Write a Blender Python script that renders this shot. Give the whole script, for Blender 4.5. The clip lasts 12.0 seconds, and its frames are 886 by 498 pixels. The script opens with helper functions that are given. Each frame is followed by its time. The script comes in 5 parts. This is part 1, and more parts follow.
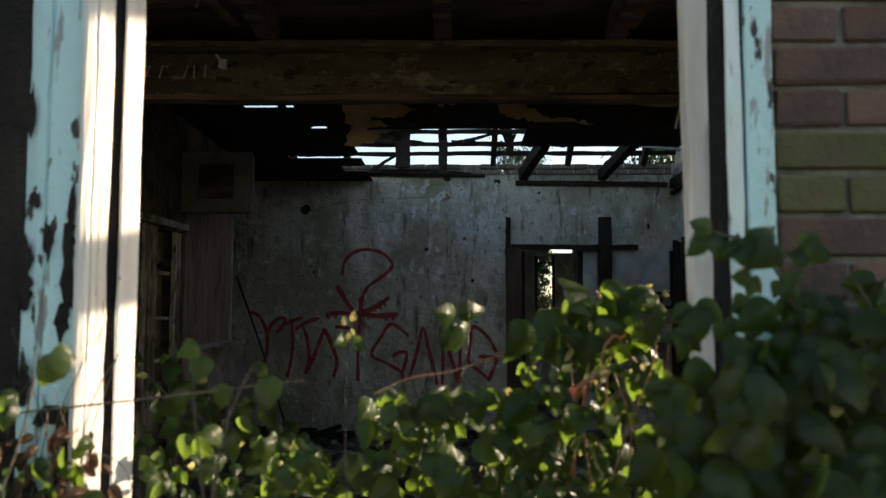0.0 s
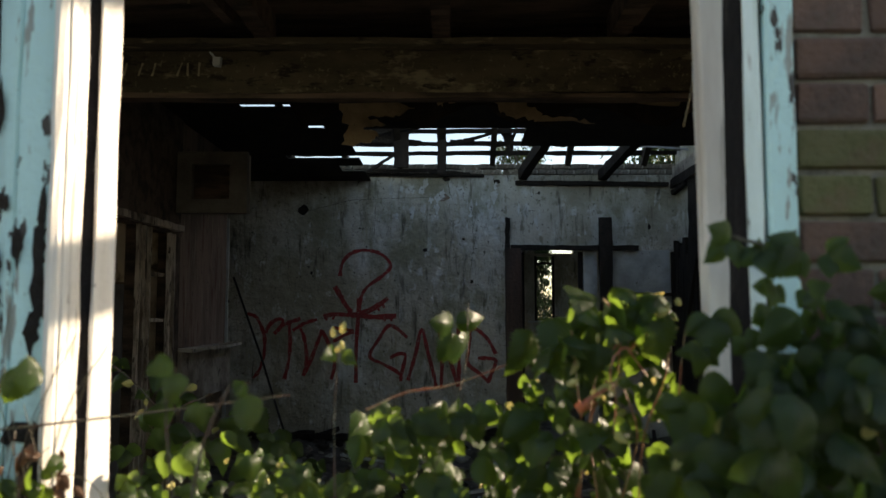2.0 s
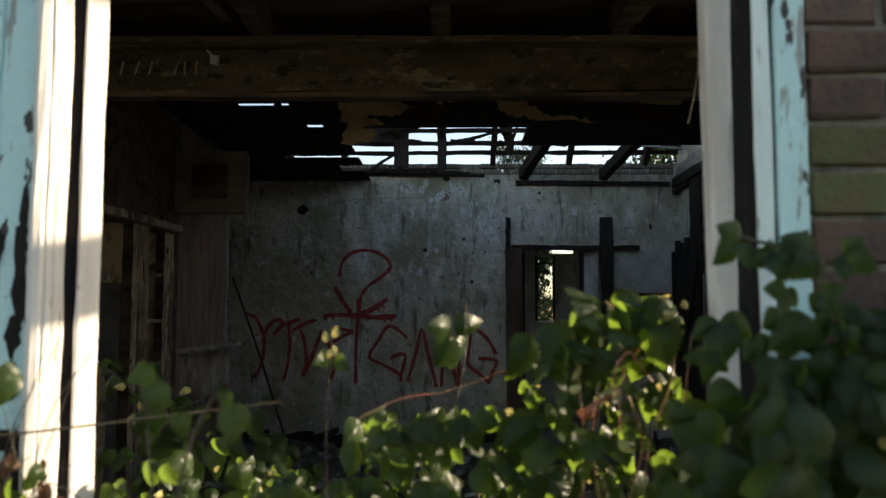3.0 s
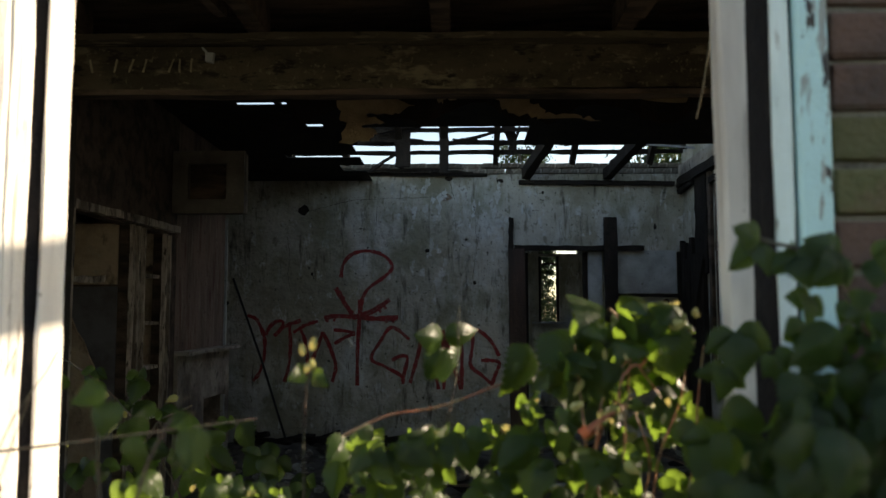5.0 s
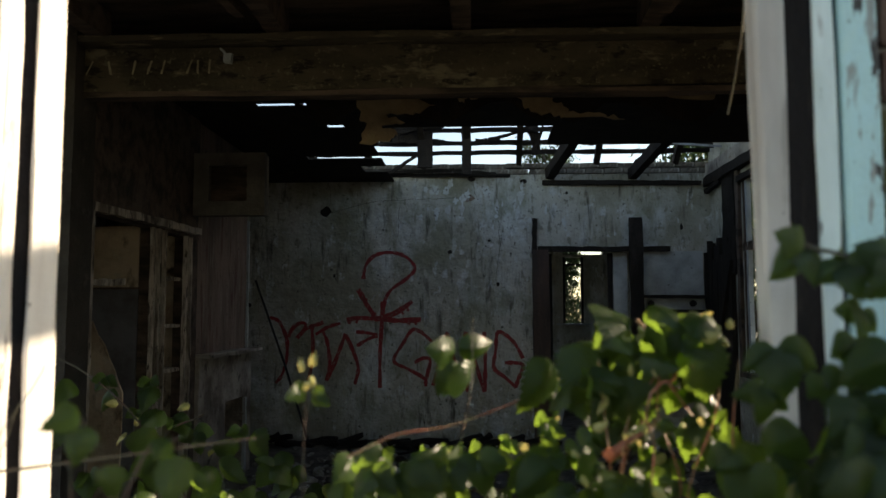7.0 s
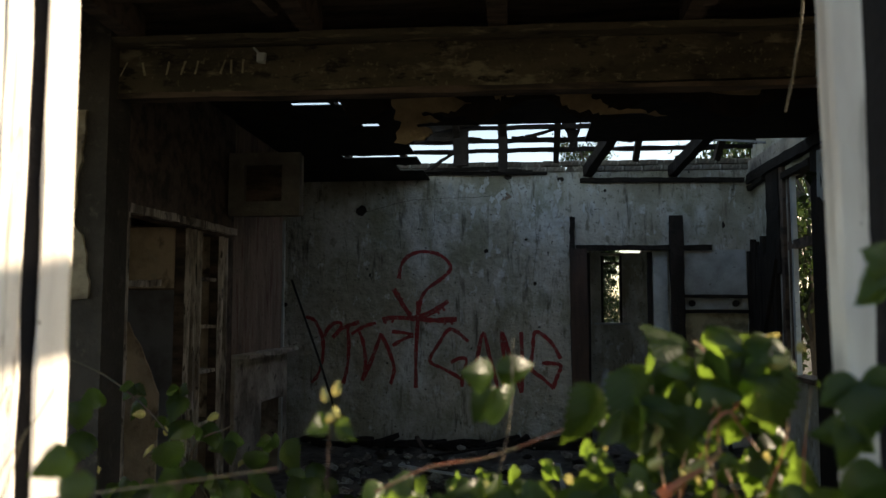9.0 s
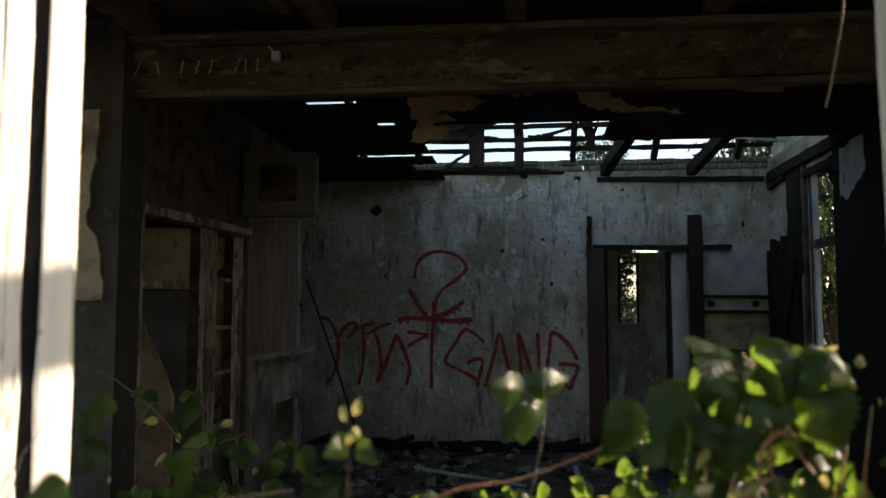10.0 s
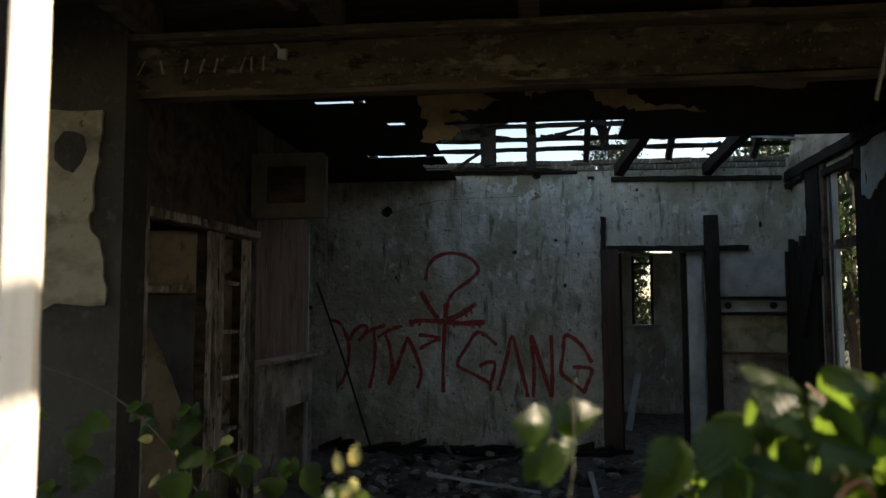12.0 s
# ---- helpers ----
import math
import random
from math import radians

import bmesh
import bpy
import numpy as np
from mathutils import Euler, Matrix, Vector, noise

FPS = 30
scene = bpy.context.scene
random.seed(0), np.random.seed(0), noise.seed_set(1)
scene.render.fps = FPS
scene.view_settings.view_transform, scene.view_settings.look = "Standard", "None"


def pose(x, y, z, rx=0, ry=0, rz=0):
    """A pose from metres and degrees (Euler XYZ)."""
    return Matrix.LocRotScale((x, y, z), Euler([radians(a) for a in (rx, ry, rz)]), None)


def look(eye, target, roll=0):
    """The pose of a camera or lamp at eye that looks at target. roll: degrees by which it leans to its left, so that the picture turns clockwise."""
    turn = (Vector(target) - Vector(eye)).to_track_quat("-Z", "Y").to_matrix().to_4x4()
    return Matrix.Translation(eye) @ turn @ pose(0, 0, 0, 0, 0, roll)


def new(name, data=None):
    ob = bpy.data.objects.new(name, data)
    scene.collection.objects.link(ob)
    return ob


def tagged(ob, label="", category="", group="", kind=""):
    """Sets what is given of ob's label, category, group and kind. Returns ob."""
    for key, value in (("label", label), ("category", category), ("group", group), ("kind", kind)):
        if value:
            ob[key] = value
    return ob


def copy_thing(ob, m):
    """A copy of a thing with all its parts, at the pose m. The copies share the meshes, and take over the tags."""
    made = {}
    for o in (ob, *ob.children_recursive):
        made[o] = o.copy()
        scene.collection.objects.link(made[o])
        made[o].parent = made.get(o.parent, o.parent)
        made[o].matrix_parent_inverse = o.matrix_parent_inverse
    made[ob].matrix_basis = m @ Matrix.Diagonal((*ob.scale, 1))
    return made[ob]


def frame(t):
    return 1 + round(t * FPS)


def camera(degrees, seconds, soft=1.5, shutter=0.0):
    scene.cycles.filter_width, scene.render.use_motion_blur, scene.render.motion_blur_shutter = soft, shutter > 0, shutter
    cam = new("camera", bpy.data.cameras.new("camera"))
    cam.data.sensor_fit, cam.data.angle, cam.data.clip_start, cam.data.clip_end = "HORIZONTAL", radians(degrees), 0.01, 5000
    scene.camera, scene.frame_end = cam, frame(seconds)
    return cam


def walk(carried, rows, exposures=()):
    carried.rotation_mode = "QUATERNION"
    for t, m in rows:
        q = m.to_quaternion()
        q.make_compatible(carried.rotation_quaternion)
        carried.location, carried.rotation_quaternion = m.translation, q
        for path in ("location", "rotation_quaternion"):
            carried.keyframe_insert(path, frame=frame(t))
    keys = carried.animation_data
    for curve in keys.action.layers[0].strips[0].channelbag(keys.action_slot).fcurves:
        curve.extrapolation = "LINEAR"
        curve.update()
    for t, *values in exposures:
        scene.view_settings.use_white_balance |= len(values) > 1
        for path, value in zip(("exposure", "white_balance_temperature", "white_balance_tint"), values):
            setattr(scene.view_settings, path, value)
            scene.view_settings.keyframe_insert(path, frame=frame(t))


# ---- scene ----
EXPOSURE = 1.63
cam = camera(56.15, 12.0)
cam.data.dof.use_dof, cam.data.dof.focus_distance, cam.data.dof.aperture_fstop = True, 7.0, 5.0
ROWS = [
    (0.0, 0.0029, -0.0013, 1.4032, 0.897, 4.748, -0.048),
    (0.5, 0.0039, 0.0204, 1.4052, 0.846, 4.759, -0.145),
    (1.0, 0.0033, 0.0434, 1.4100, 0.825, 4.747, -0.130),
    (1.5, 0.0037, 0.0657, 1.4154, 0.844, 4.738, -0.049),
    (2.0, 0.0051, 0.0893, 1.4191, 0.843, 4.744, -0.048),
    (2.5, 0.0073, 0.1113, 1.4209, 0.860, 4.744, -0.049),
    (3.0, 0.0096, 0.1368, 1.4243, 0.885, 4.741, -0.041),
    (5.0, 0.0275, 0.2349, 1.4370, 1.164, 4.751, 0.029),
    (5.5, 0.0309, 0.2592, 1.4388, 1.510, 4.730, 0.036),
    (6.0, 0.0329, 0.2820, 1.4419, 1.928, 4.738, 0.013),
    (6.5, 0.0358, 0.3002, 1.4459, 2.377, 4.764, 0.023),
    (7.0, 0.0412, 0.3174, 1.4515, 2.837, 4.795, 0.061),
    (9.0, 0.0363, 0.4067, 1.4796, 5.329, 4.608, -0.032),
    (9.5, 0.0267, 0.4406, 1.4868, 5.914, 4.577, -0.029),
    (10.0, 0.0159, 0.4734, 1.4920, 6.325, 4.563, -0.070),
    (10.5, 0.0077, 0.5053, 1.4954, 6.656, 4.566, -0.063),
    (11.0, 0.0032, 0.5365, 1.4999, 6.919, 4.576, -0.025),
    (11.5, 0.0017, 0.5675, 1.5070, 7.075, 4.584, 0.026),
    (12.0, 0.0003, 0.5995, 1.5148, 7.124, 4.592, 0.061),
]
walk(cam, [(t, pose(x, y, z, 90 + pitch, roll, yaw)) for t, x, y, z, yaw, pitch, roll in ROWS], exposures=[(0.0, EXPOSURE, 7700, 14), (12.0, EXPOSURE, 7700, 14)])

# ---- light ----
SUN_AZ, SUN_EL = 18.0, 20.0      # degrees: from +x towards +y, and height
world = bpy.data.worlds.new("sky")
scene.world = world
world.use_nodes = True
wn = world.node_tree.nodes
sky = wn.new("ShaderNodeTexSky")
sky.sky_type, sky.sun_disc = "NISHITA", False
sky.sun_elevation, sky.sun_rotation = radians(SUN_EL), radians(90 - SUN_AZ)
sky.air_density, sky.dust_density = 1.0, 0.5
world.node_tree.links.new(sky.outputs[0], wn["Background"].inputs[0])
wn["Background"].inputs[1].default_value = 0.10
sun = new("sun", bpy.data.lights.new("sun", "SUN"))
sun.data.energy, sun.data.angle, sun.data.color = 4.7, radians(0.5), (1.0, 0.90, 0.74)
a, e = radians(SUN_AZ), radians(SUN_EL)
sun.matrix_world = look((8 * math.cos(a) * math.cos(e), 8 * math.sin(a) * math.cos(e), 8 * math.sin(e)), (0, 0, 0))


# ---- materials ----
def material(name, rough=0.85, metal=0.0):
    m = bpy.data.materials.new(name)
    m.use_nodes = True
    b = m.node_tree.nodes["Principled BSDF"]
    b.inputs["Roughness"].default_value, b.inputs["Metallic"].default_value = rough, metal
    return m, m.node_tree.nodes, m.node_tree.links, b


def mix(nodes, links, fac, one, two):
    n = nodes.new("ShaderNodeMix")
    n.data_type = "RGBA"
    for socket, value in ((n.inputs[0], fac), (n.inputs[6], one), (n.inputs[7], two)):
        if isinstance(value, bpy.types.NodeSocket):
            links.new(value, socket)
        else:
            socket.default_value = (*value, 1) if isinstance(value, tuple) else value
    return n.outputs[2]


def noisy(nodes, links, scale, low, high, detail=6.0, stretch=(1, 1, 1), rough=0.6, coords="Object"):
    tc, mp, no, ra = (nodes.new("ShaderNode" + k) for k in ("TexCoord", "Mapping", "TexNoise", "ValToRGB"))
    mp.inputs["Scale"].default_value = stretch
    no.inputs["Scale"].default_value, no.inputs["Detail"].default_value, no.inputs["Roughness"].default_value = scale, detail, rough
    ra.color_ramp.elements[0].position, ra.color_ramp.elements[1].position = low, high
    links.new(tc.outputs[coords], mp.inputs[0])
    links.new(mp.outputs[0], no.inputs["Vector"])
    links.new(no.outputs["Fac"], ra.inputs[0])
    return ra.outputs[0]


def bump(nodes, links, bsdf, height, strength, distance=0.01):
    n = nodes.new("ShaderNodeBump")
    n.inputs["Strength"].default_value, n.inputs["Distance"].default_value = strength, distance
    links.new(height, n.inputs["Height"])
    links.new(n.outputs[0], bsdf.inputs["Normal"])


def layered(name, base, layers, rough=0.85, relief=(30, 0.5, 0.01), random_tint=0.0, gloss=0.5):
    """A base colour under layers of (colour, scale, low, high, stretch), with fine relief."""
    m, n, l, b = material(name, rough)
    b.inputs["Specular IOR Level"].default_value = gloss
    colour = base
    for c, scale, low, high, stretch in layers:
        colour = mix(n, l, noisy(n, l, scale, low, high, stretch=stretch), colour, c)
    if random_tint:
        info, mul, hsv = n.new("ShaderNodeObjectInfo"), n.new("ShaderNodeMapRange"), n.new("ShaderNodeHueSaturation")
        mul.inputs[3].default_value, mul.inputs[4].default_value = 1 - random_tint, 1 + random_tint
        l.new(info.outputs["Random"], mul.inputs[0])
        l.new(mul.outputs[0], hsv.inputs["Value"])
        l.new(colour, hsv.inputs["Color"])
        colour = hsv.outputs[0]
    l.new(colour, b.inputs["Base Color"])
    bump(n, l, b, noisy(n, l, relief[0], 0.3, 0.7), relief[1], relief[2])
    return m


ONE = (1, 1, 1)
PLASTER = layered("stained_plaster", (0.52, 0.52, 0.465), [
    ((0.30, 0.29, 0.225), 0.8, 0.44, 0.60, ONE), ((0.64, 0.69, 0.69), 1.3, 0.52, 0.68, (1, 1, 0.6)), ((0.36, 0.35, 0.275), 3.2, 0.50, 0.68, (2.0, 1, 0.45)), ((0.58, 0.61, 0.60), 8.0, 0.58, 0.65, (1.1, 1, 0.7)),
    ((0.27, 0.26, 0.21), 11.0, 0.57, 0.66, (1, 1, 0.6)), ((0.11, 0.105, 0.085), 5.0, 0.58, 0.70, (2.2, 1, 0.4)), ((0.055, 0.055, 0.045), 24.0, 0.62, 0.69, ONE), ((0.25, 0.255, 0.18), 2.2, 0.52, 0.70, (1, 1, 0.7)),
    ((0.09, 0.09, 0.075), 60.0, 0.63, 0.70, ONE)], 0.9, (9, 0.7, 0.03))
CREAM_PLASTER = layered("stained_cream_plaster", (0.32, 0.275, 0.195), [((0.15, 0.12, 0.085), 2.6, 0.45, 0.62, (1, 1, 1.8)), ((0.42, 0.38, 0.29), 5.0, 0.56, 0.68, ONE), ((0.20, 0.125, 0.075), 7.0, 0.60, 0.70, ONE), ((0.07, 0.06, 0.045), 16.0, 0.62, 0.70, ONE)], 0.92, (22, 0.6, 0.01))
BOX_GREY = layered("grey_painted_board", (0.16, 0.15, 0.13), [((0.085, 0.08, 0.07), 3.0, 0.4, 0.65, ONE), ((0.20, 0.19, 0.165), 14.0, 0.58, 0.75, ONE)], 0.95, (40, 0.5, 0.008))
PALE_PLASTER = layered("pale_paint_skin", (0.58, 0.62, 0.62), [((0.44, 0.45, 0.42), 9.0, 0.45, 0.62, ONE), ((0.14, 0.13, 0.11), 26.0, 0.58, 0.66, ONE)], 0.9, (25, 0.5, 0.006))
DIM_PLASTER = layered("grimy_plaster", (0.44, 0.40, 0.34), [
    ((0.16, 0.135, 0.115), 2.2, 0.42, 0.62, ONE), ((0.07, 0.06, 0.05), 11.0, 0.56, 0.70, ONE), ((0.38, 0.36, 0.31), 4.0, 0.6, 0.8, ONE)], 0.92, (22, 0.6, 0.012))
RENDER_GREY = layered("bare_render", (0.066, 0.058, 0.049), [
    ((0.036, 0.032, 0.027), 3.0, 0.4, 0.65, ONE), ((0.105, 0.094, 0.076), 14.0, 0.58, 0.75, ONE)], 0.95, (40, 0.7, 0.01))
STILE_PAINT = layered("peeling_grey_white_paint", (0.58, 0.51, 0.43), [((0.16, 0.13, 0.10), 3.0, 0.45, 0.60, (2, 2, 0.7)), ((0.065, 0.05, 0.038), 9.0, 0.57, 0.62, (2, 2, 0.6)), ((0.22, 0.19, 0.16), 18.0, 0.5, 0.65, (3, 3, 0.4))], 0.8, (30, 0.6, 0.008))
PINK = layered("faded_pink_paint", (0.25, 0.185, 0.145), [
    ((0.14, 0.10, 0.08), 2.5, 0.42, 0.62, (2, 2, 0.5)), ((0.30, 0.245, 0.19), 5.0, 0.56, 0.66, (3, 3, 0.35)), ((0.13, 0.06, 0.048), 3.5, 0.58, 0.66, (3, 3, 0.4)), ((0.07, 0.05, 0.045), 16.0, 0.6, 0.72, ONE)], 0.9, (25, 0.5, 0.01))
CHAR = layered("charred_timber", (0.025, 0.022, 0.020), [
    ((0.044, 0.037, 0.032), 5.0, 0.5, 0.7, (1, 1, 0.3)), ((0.022, 0.020, 0.019), 14.0, 0.5, 0.7, ONE)], 0.85, (45, 0.9, 0.01), gloss=0.12)
BEAM_WOOD = layered("mottled_beam_timber", (0.098, 0.084, 0.056), [((0.05, 0.042, 0.028), 3.0, 0.42, 0.62, (0.7, 3, 2)), ((0.21, 0.185, 0.125), 5.0, 0.57, 0.66, (0.7, 2, 2)), ((0.025, 0.021, 0.016), 9.0, 0.56, 0.64, (0.8, 2, 2)), ((0.16, 0.15, 0.10), 30.0, 0.60, 0.68, ONE)], 0.88, (24, 0.7, 0.012), gloss=0.3)
OLD_WOOD = layered("old_brown_timber", (0.11, 0.095, 0.062), [
    ((0.08, 0.065, 0.042), 3.0, 0.42, 0.62, (0.7, 3, 2)), ((0.27, 0.23, 0.145), 7.0, 0.58, 0.68, (0.6, 2, 3)), ((0.035, 0.03, 0.022), 9.0, 0.57, 0.66, (0.6, 2, 2))], 0.85, (30, 0.6, 0.01))
DARK_WOOD = layered("sooty_timber", (0.13, 0.092, 0.068), [
    ((0.034, 0.026, 0.020), 5.0, 0.42, 0.62, (0.5, 2, 2)), ((0.10, 0.07, 0.045), 9.0, 0.62, 0.78, ONE)], 0.85, (30, 0.6, 0.01))
RED_WOOD = layered("brown_door_post", (0.065, 0.036, 0.026), [((0.03, 0.02, 0.015), 4.0, 0.42, 0.65, (2, 2, 0.3)), ((0.10, 0.06, 0.045), 12.0, 0.62, 0.75, (2, 2, 0.3))], 0.7)
WHITE_PAINT = layered("peeling_white_paint", (0.70, 0.80, 0.78), [
    ((0.50, 0.60, 0.57), 5.0, 0.42, 0.66, (3, 3, 0.5)), ((0.33, 0.34, 0.30), 12.0, 0.60, 0.66, (3, 3, 0.35)), ((0.44, 0.50, 0.42), 3.0, 0.55, 0.70, (6, 6, 0.4)),
    ((0.030, 0.026, 0.022), 14.0, 0.655, 0.67, (2.4, 2.4, 0.5)), ((0.06, 0.05, 0.04), 45.0, 0.66, 0.68, (1, 1, 0.45))], 0.55, (35, 0.35, 0.004))
FLAKED_PAINT = layered("badly_flaked_white_paint", (0.43, 0.66, 0.66), [
    ((0.33, 0.50, 0.50), 4.0, 0.45, 0.70, (3, 3, 0.5)), ((0.030, 0.026, 0.022), 13.0, 0.60, 0.615, (1.5, 1.5, 0.55)), ((0.26, 0.29, 0.27), 22.0, 0.60, 0.64, (2, 2, 0.4)),
    ((0.05, 0.04, 0.03), 40.0, 0.66, 0.68, (1, 1, 0.5))], 0.55, (35, 0.45, 0.005))
CREAM_PAINT = layered("aged_cream_paint", (0.63, 0.60, 0.55), [
    ((0.16, 0.13, 0.10), 9.0, 0.64, 0.68, (4, 4, 0.5)), 
    ((0.44, 0.40, 0.36), 4.0, 0.45, 0.70, (3, 3, 0.4)), ((0.10, 0.08, 0.06), 40.0, 0.70, 0.73, (1, 1, 0.4))], 0.55, (35, 0.3, 0.004))
PALE_BOARD = layered("pale_painted_board", (0.42, 0.47, 0.48), [
    ((0.24, 0.26, 0.26), 3.0, 0.45, 0.68, ONE), ((0.08, 0.07, 0.06), 22.0, 0.66, 0.72, ONE)], 0.7, (25, 0.3, 0.005))
OCHRE_BOARD = layered("mildewed_ochre_board", (0.36, 0.33, 0.22), [((0.12, 0.11, 0.07), 5.0, 0.45, 0.68, ONE), ((0.30, 0.30, 0.24), 14.0, 0.6, 0.7, ONE)], 0.8)
BLACK_GROOVE = layered("blackened_groove", (0.014, 0.013, 0.014), [((0.045, 0.038, 0.032), 12.0, 0.58, 0.72, (3, 3, 0.6))], 0.8, gloss=0.1)
MORTAR = layered("lime_mortar", (0.20, 0.19, 0.16), [((0.10, 0.095, 0.08), 14.0, 0.45, 0.65, ONE)], 0.95, (80, 0.7, 0.006))
BRICK = layered("dull_brown_brick", (0.12, 0.070, 0.052), [
    ((0.065, 0.045, 0.038), 9.0, 0.42, 0.65, ONE), ((0.17, 0.11, 0.085), 40.0, 0.60, 0.75, ONE), ((0.075, 0.085, 0.035), 4.5, 0.60, 0.78, ONE)], 0.92, (70, 0.6, 0.006), 0.35)
MOSSY_BRICK = layered("mossy_brick", (0.092, 0.088, 0.040), [
    ((0.06, 0.068, 0.024), 11.0, 0.42, 0.65, ONE), ((0.12, 0.07, 0.05), 6.0, 0.55, 0.72, ONE)], 0.95, (70, 0.6, 0.006), 0.2)
RED_PAINT = layered("red_spray_paint", (0.30, 0.030, 0.030), [((0.17, 0.035, 0.032), 9.0, 0.45, 0.68, ONE), ((0.30, 0.20, 0.17), 34.0, 0.55, 0.66, ONE)], 0.8, (30, 0.2, 0.004))
RUBBLE = layered("rubble", (0.11, 0.10, 0.085), [((0.045, 0.04, 0.034), 7.0, 0.42, 0.62, ONE), ((0.26, 0.25, 0.23), 16.0, 0.62, 0.72, ONE)], 0.95, (40, 0.8, 0.02), 0.3)
SOIL = layered("dark_soil", (0.05, 0.042, 0.03), [((0.025, 0.022, 0.016), 3.0, 0.42, 0.65, ONE), ((0.06, 0.075, 0.025), 1.2, 0.55, 0.72, ONE)], 0.95, (25, 0.8, 0.03))
PEELED = layered("peeled_ceiling_plaster", (0.30, 0.23, 0.14), [((0.18, 0.13, 0.075), 5.0, 0.42, 0.65, ONE), ((0.05, 0.04, 0.03), 16.0, 0.64, 0.72, ONE)], 0.9)
BEIGE_BOARD = layered("stained_beige_board", (0.50, 0.41, 0.30), [((0.29, 0.225, 0.16), 3.0, 0.42, 0.62, ONE), ((0.09, 0.07, 0.05), 7.0, 0.55, 0.68, (1, 1, 0.6)), ((0.42, 0.37, 0.29), 14.0, 0.6, 0.7, ONE)], 0.9, (25, 0.5, 0.008))
SLATE_SHEET = layered("blue_grey_sheet", (0.15, 0.16, 0.18), [((0.09, 0.09, 0.095), 4.0, 0.45, 0.65, ONE)], 0.8, (20, 0.3, 0.005))
SOOTY_BRICK = layered("sooty_plastered_brick", (0.17, 0.16, 0.14), [((0.08, 0.072, 0.062), 8.0, 0.42, 0.62, ONE), ((0.30, 0.29, 0.26), 14.0, 0.56, 0.66, ONE), ((0.14, 0.085, 0.065), 6.0, 0.58, 0.68, ONE)], 0.95, (60, 0.7, 0.006), 0.3)
STEEL = layered("dull_grey_metal", (0.25, 0.26, 0.27), [((0.12, 0.10, 0.09), 9.0, 0.5, 0.7, ONE)], 0.5)
STICK = layered("black_stick", (0.016, 0.015, 0.015), [((0.035, 0.03, 0.028), 9.0, 0.5, 0.7, ONE)], 0.7)
BRANCH = layered("tree_bark", (0.07, 0.058, 0.045), [((0.035, 0.03, 0.024), 8.0, 0.45, 0.65, (2, 2, 0.4))], 0.95)
CANE = layered("dark_bramble_cane", (0.055, 0.05, 0.028), [((0.09, 0.045, 0.028), 14.0, 0.5, 0.62, ONE)], 0.6)
STUB = layered("raw_orange_cut_wood", (0.55, 0.13, 0.04), [((0.35, 0.08, 0.03), 60.0, 0.5, 0.65, ONE)], 0.5)
RED_CANE = layered("reddish_bramble_cane", (0.30, 0.10, 0.05), [((0.28, 0.20, 0.10), 14.0, 0.5, 0.62, ONE)], 0.5)


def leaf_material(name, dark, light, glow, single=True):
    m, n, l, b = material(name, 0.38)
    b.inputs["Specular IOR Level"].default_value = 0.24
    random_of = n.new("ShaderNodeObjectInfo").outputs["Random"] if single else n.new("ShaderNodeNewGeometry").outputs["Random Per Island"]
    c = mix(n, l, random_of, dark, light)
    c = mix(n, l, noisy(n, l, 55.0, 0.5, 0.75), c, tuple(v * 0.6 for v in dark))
    l.new(c, b.inputs["Base Color"])
    # side veins, slanting from the midrib
    tc, sep, ab, mul, add, wave = n.new("ShaderNodeTexCoord"), n.new("ShaderNodeSeparateXYZ"), n.new("ShaderNodeMath"), n.new("ShaderNodeMath"), n.new("ShaderNodeMath"), n.new("ShaderNodeMath")
    ab.operation, mul.operation, wave.operation = "ABSOLUTE", "MULTIPLY", "SINE"
    l.new(tc.outputs["Object"], sep.inputs[0])
    l.new(sep.outputs["X"], ab.inputs[0])
    l.new(ab.outputs[0], add.inputs[0])
    l.new(sep.outputs["Z"], add.inputs[1])
    l.new(add.outputs[0], mul.inputs[0])
    mul.inputs[1].default_value = 48.0
    l.new(mul.outputs[0], wave.inputs[0])
    bump(n, l, b, wave.outputs[0], 0.24, 0.02)
    t, mx = n.new("ShaderNodeBsdfTranslucent"), n.new("ShaderNodeMixShader")
    t.inputs[0].default_value = (*glow, 1)
    mx.inputs[0].default_value = 0.20
    l.new(b.outputs[0], mx.inputs[1])
    l.new(t.outputs[0], mx.inputs[2])
    l.new(mx.outputs[0], n["Material Output"].inputs[0])
    return m


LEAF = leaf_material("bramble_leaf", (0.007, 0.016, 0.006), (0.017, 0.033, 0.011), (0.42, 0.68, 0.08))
# pale cream colour paints hot sun flecks; also serves the young bud leaves
YOUNG_FLECK_LEAF = leaf_material("young_sun_fleck_leaf", (0.24, 0.26, 0.09), (0.42, 0.38, 0.15), (0.80, 0.66, 0.22))
DEAD_LEAF = leaf_material("withered_leaf", (0.030, 0.018, 0.011), (0.09, 0.05, 0.03), (0.16, 0.08, 0.04))
TREE_LEAF = leaf_material("tree_leaf", (0.015, 0.032, 0.012), (0.036, 0.062, 0.02), (0.06, 0.10, 0.025), False)


# ---- building helpers ----
def link_mesh(name, bm, mat, parent=None, label=""):
    me = bpy.data.meshes.new(name)
    bm.normal_update()
    bm.to_mesh(me)
    bm.free()
    me.materials.append(mat)
    ob = new(name, me)
    ob.parent = parent
    if label:
        ob["label"] = label
    return ob


def part(name, bm, mat, parent, label=""):
    return link_mesh(name, bm, mat, parent, label)


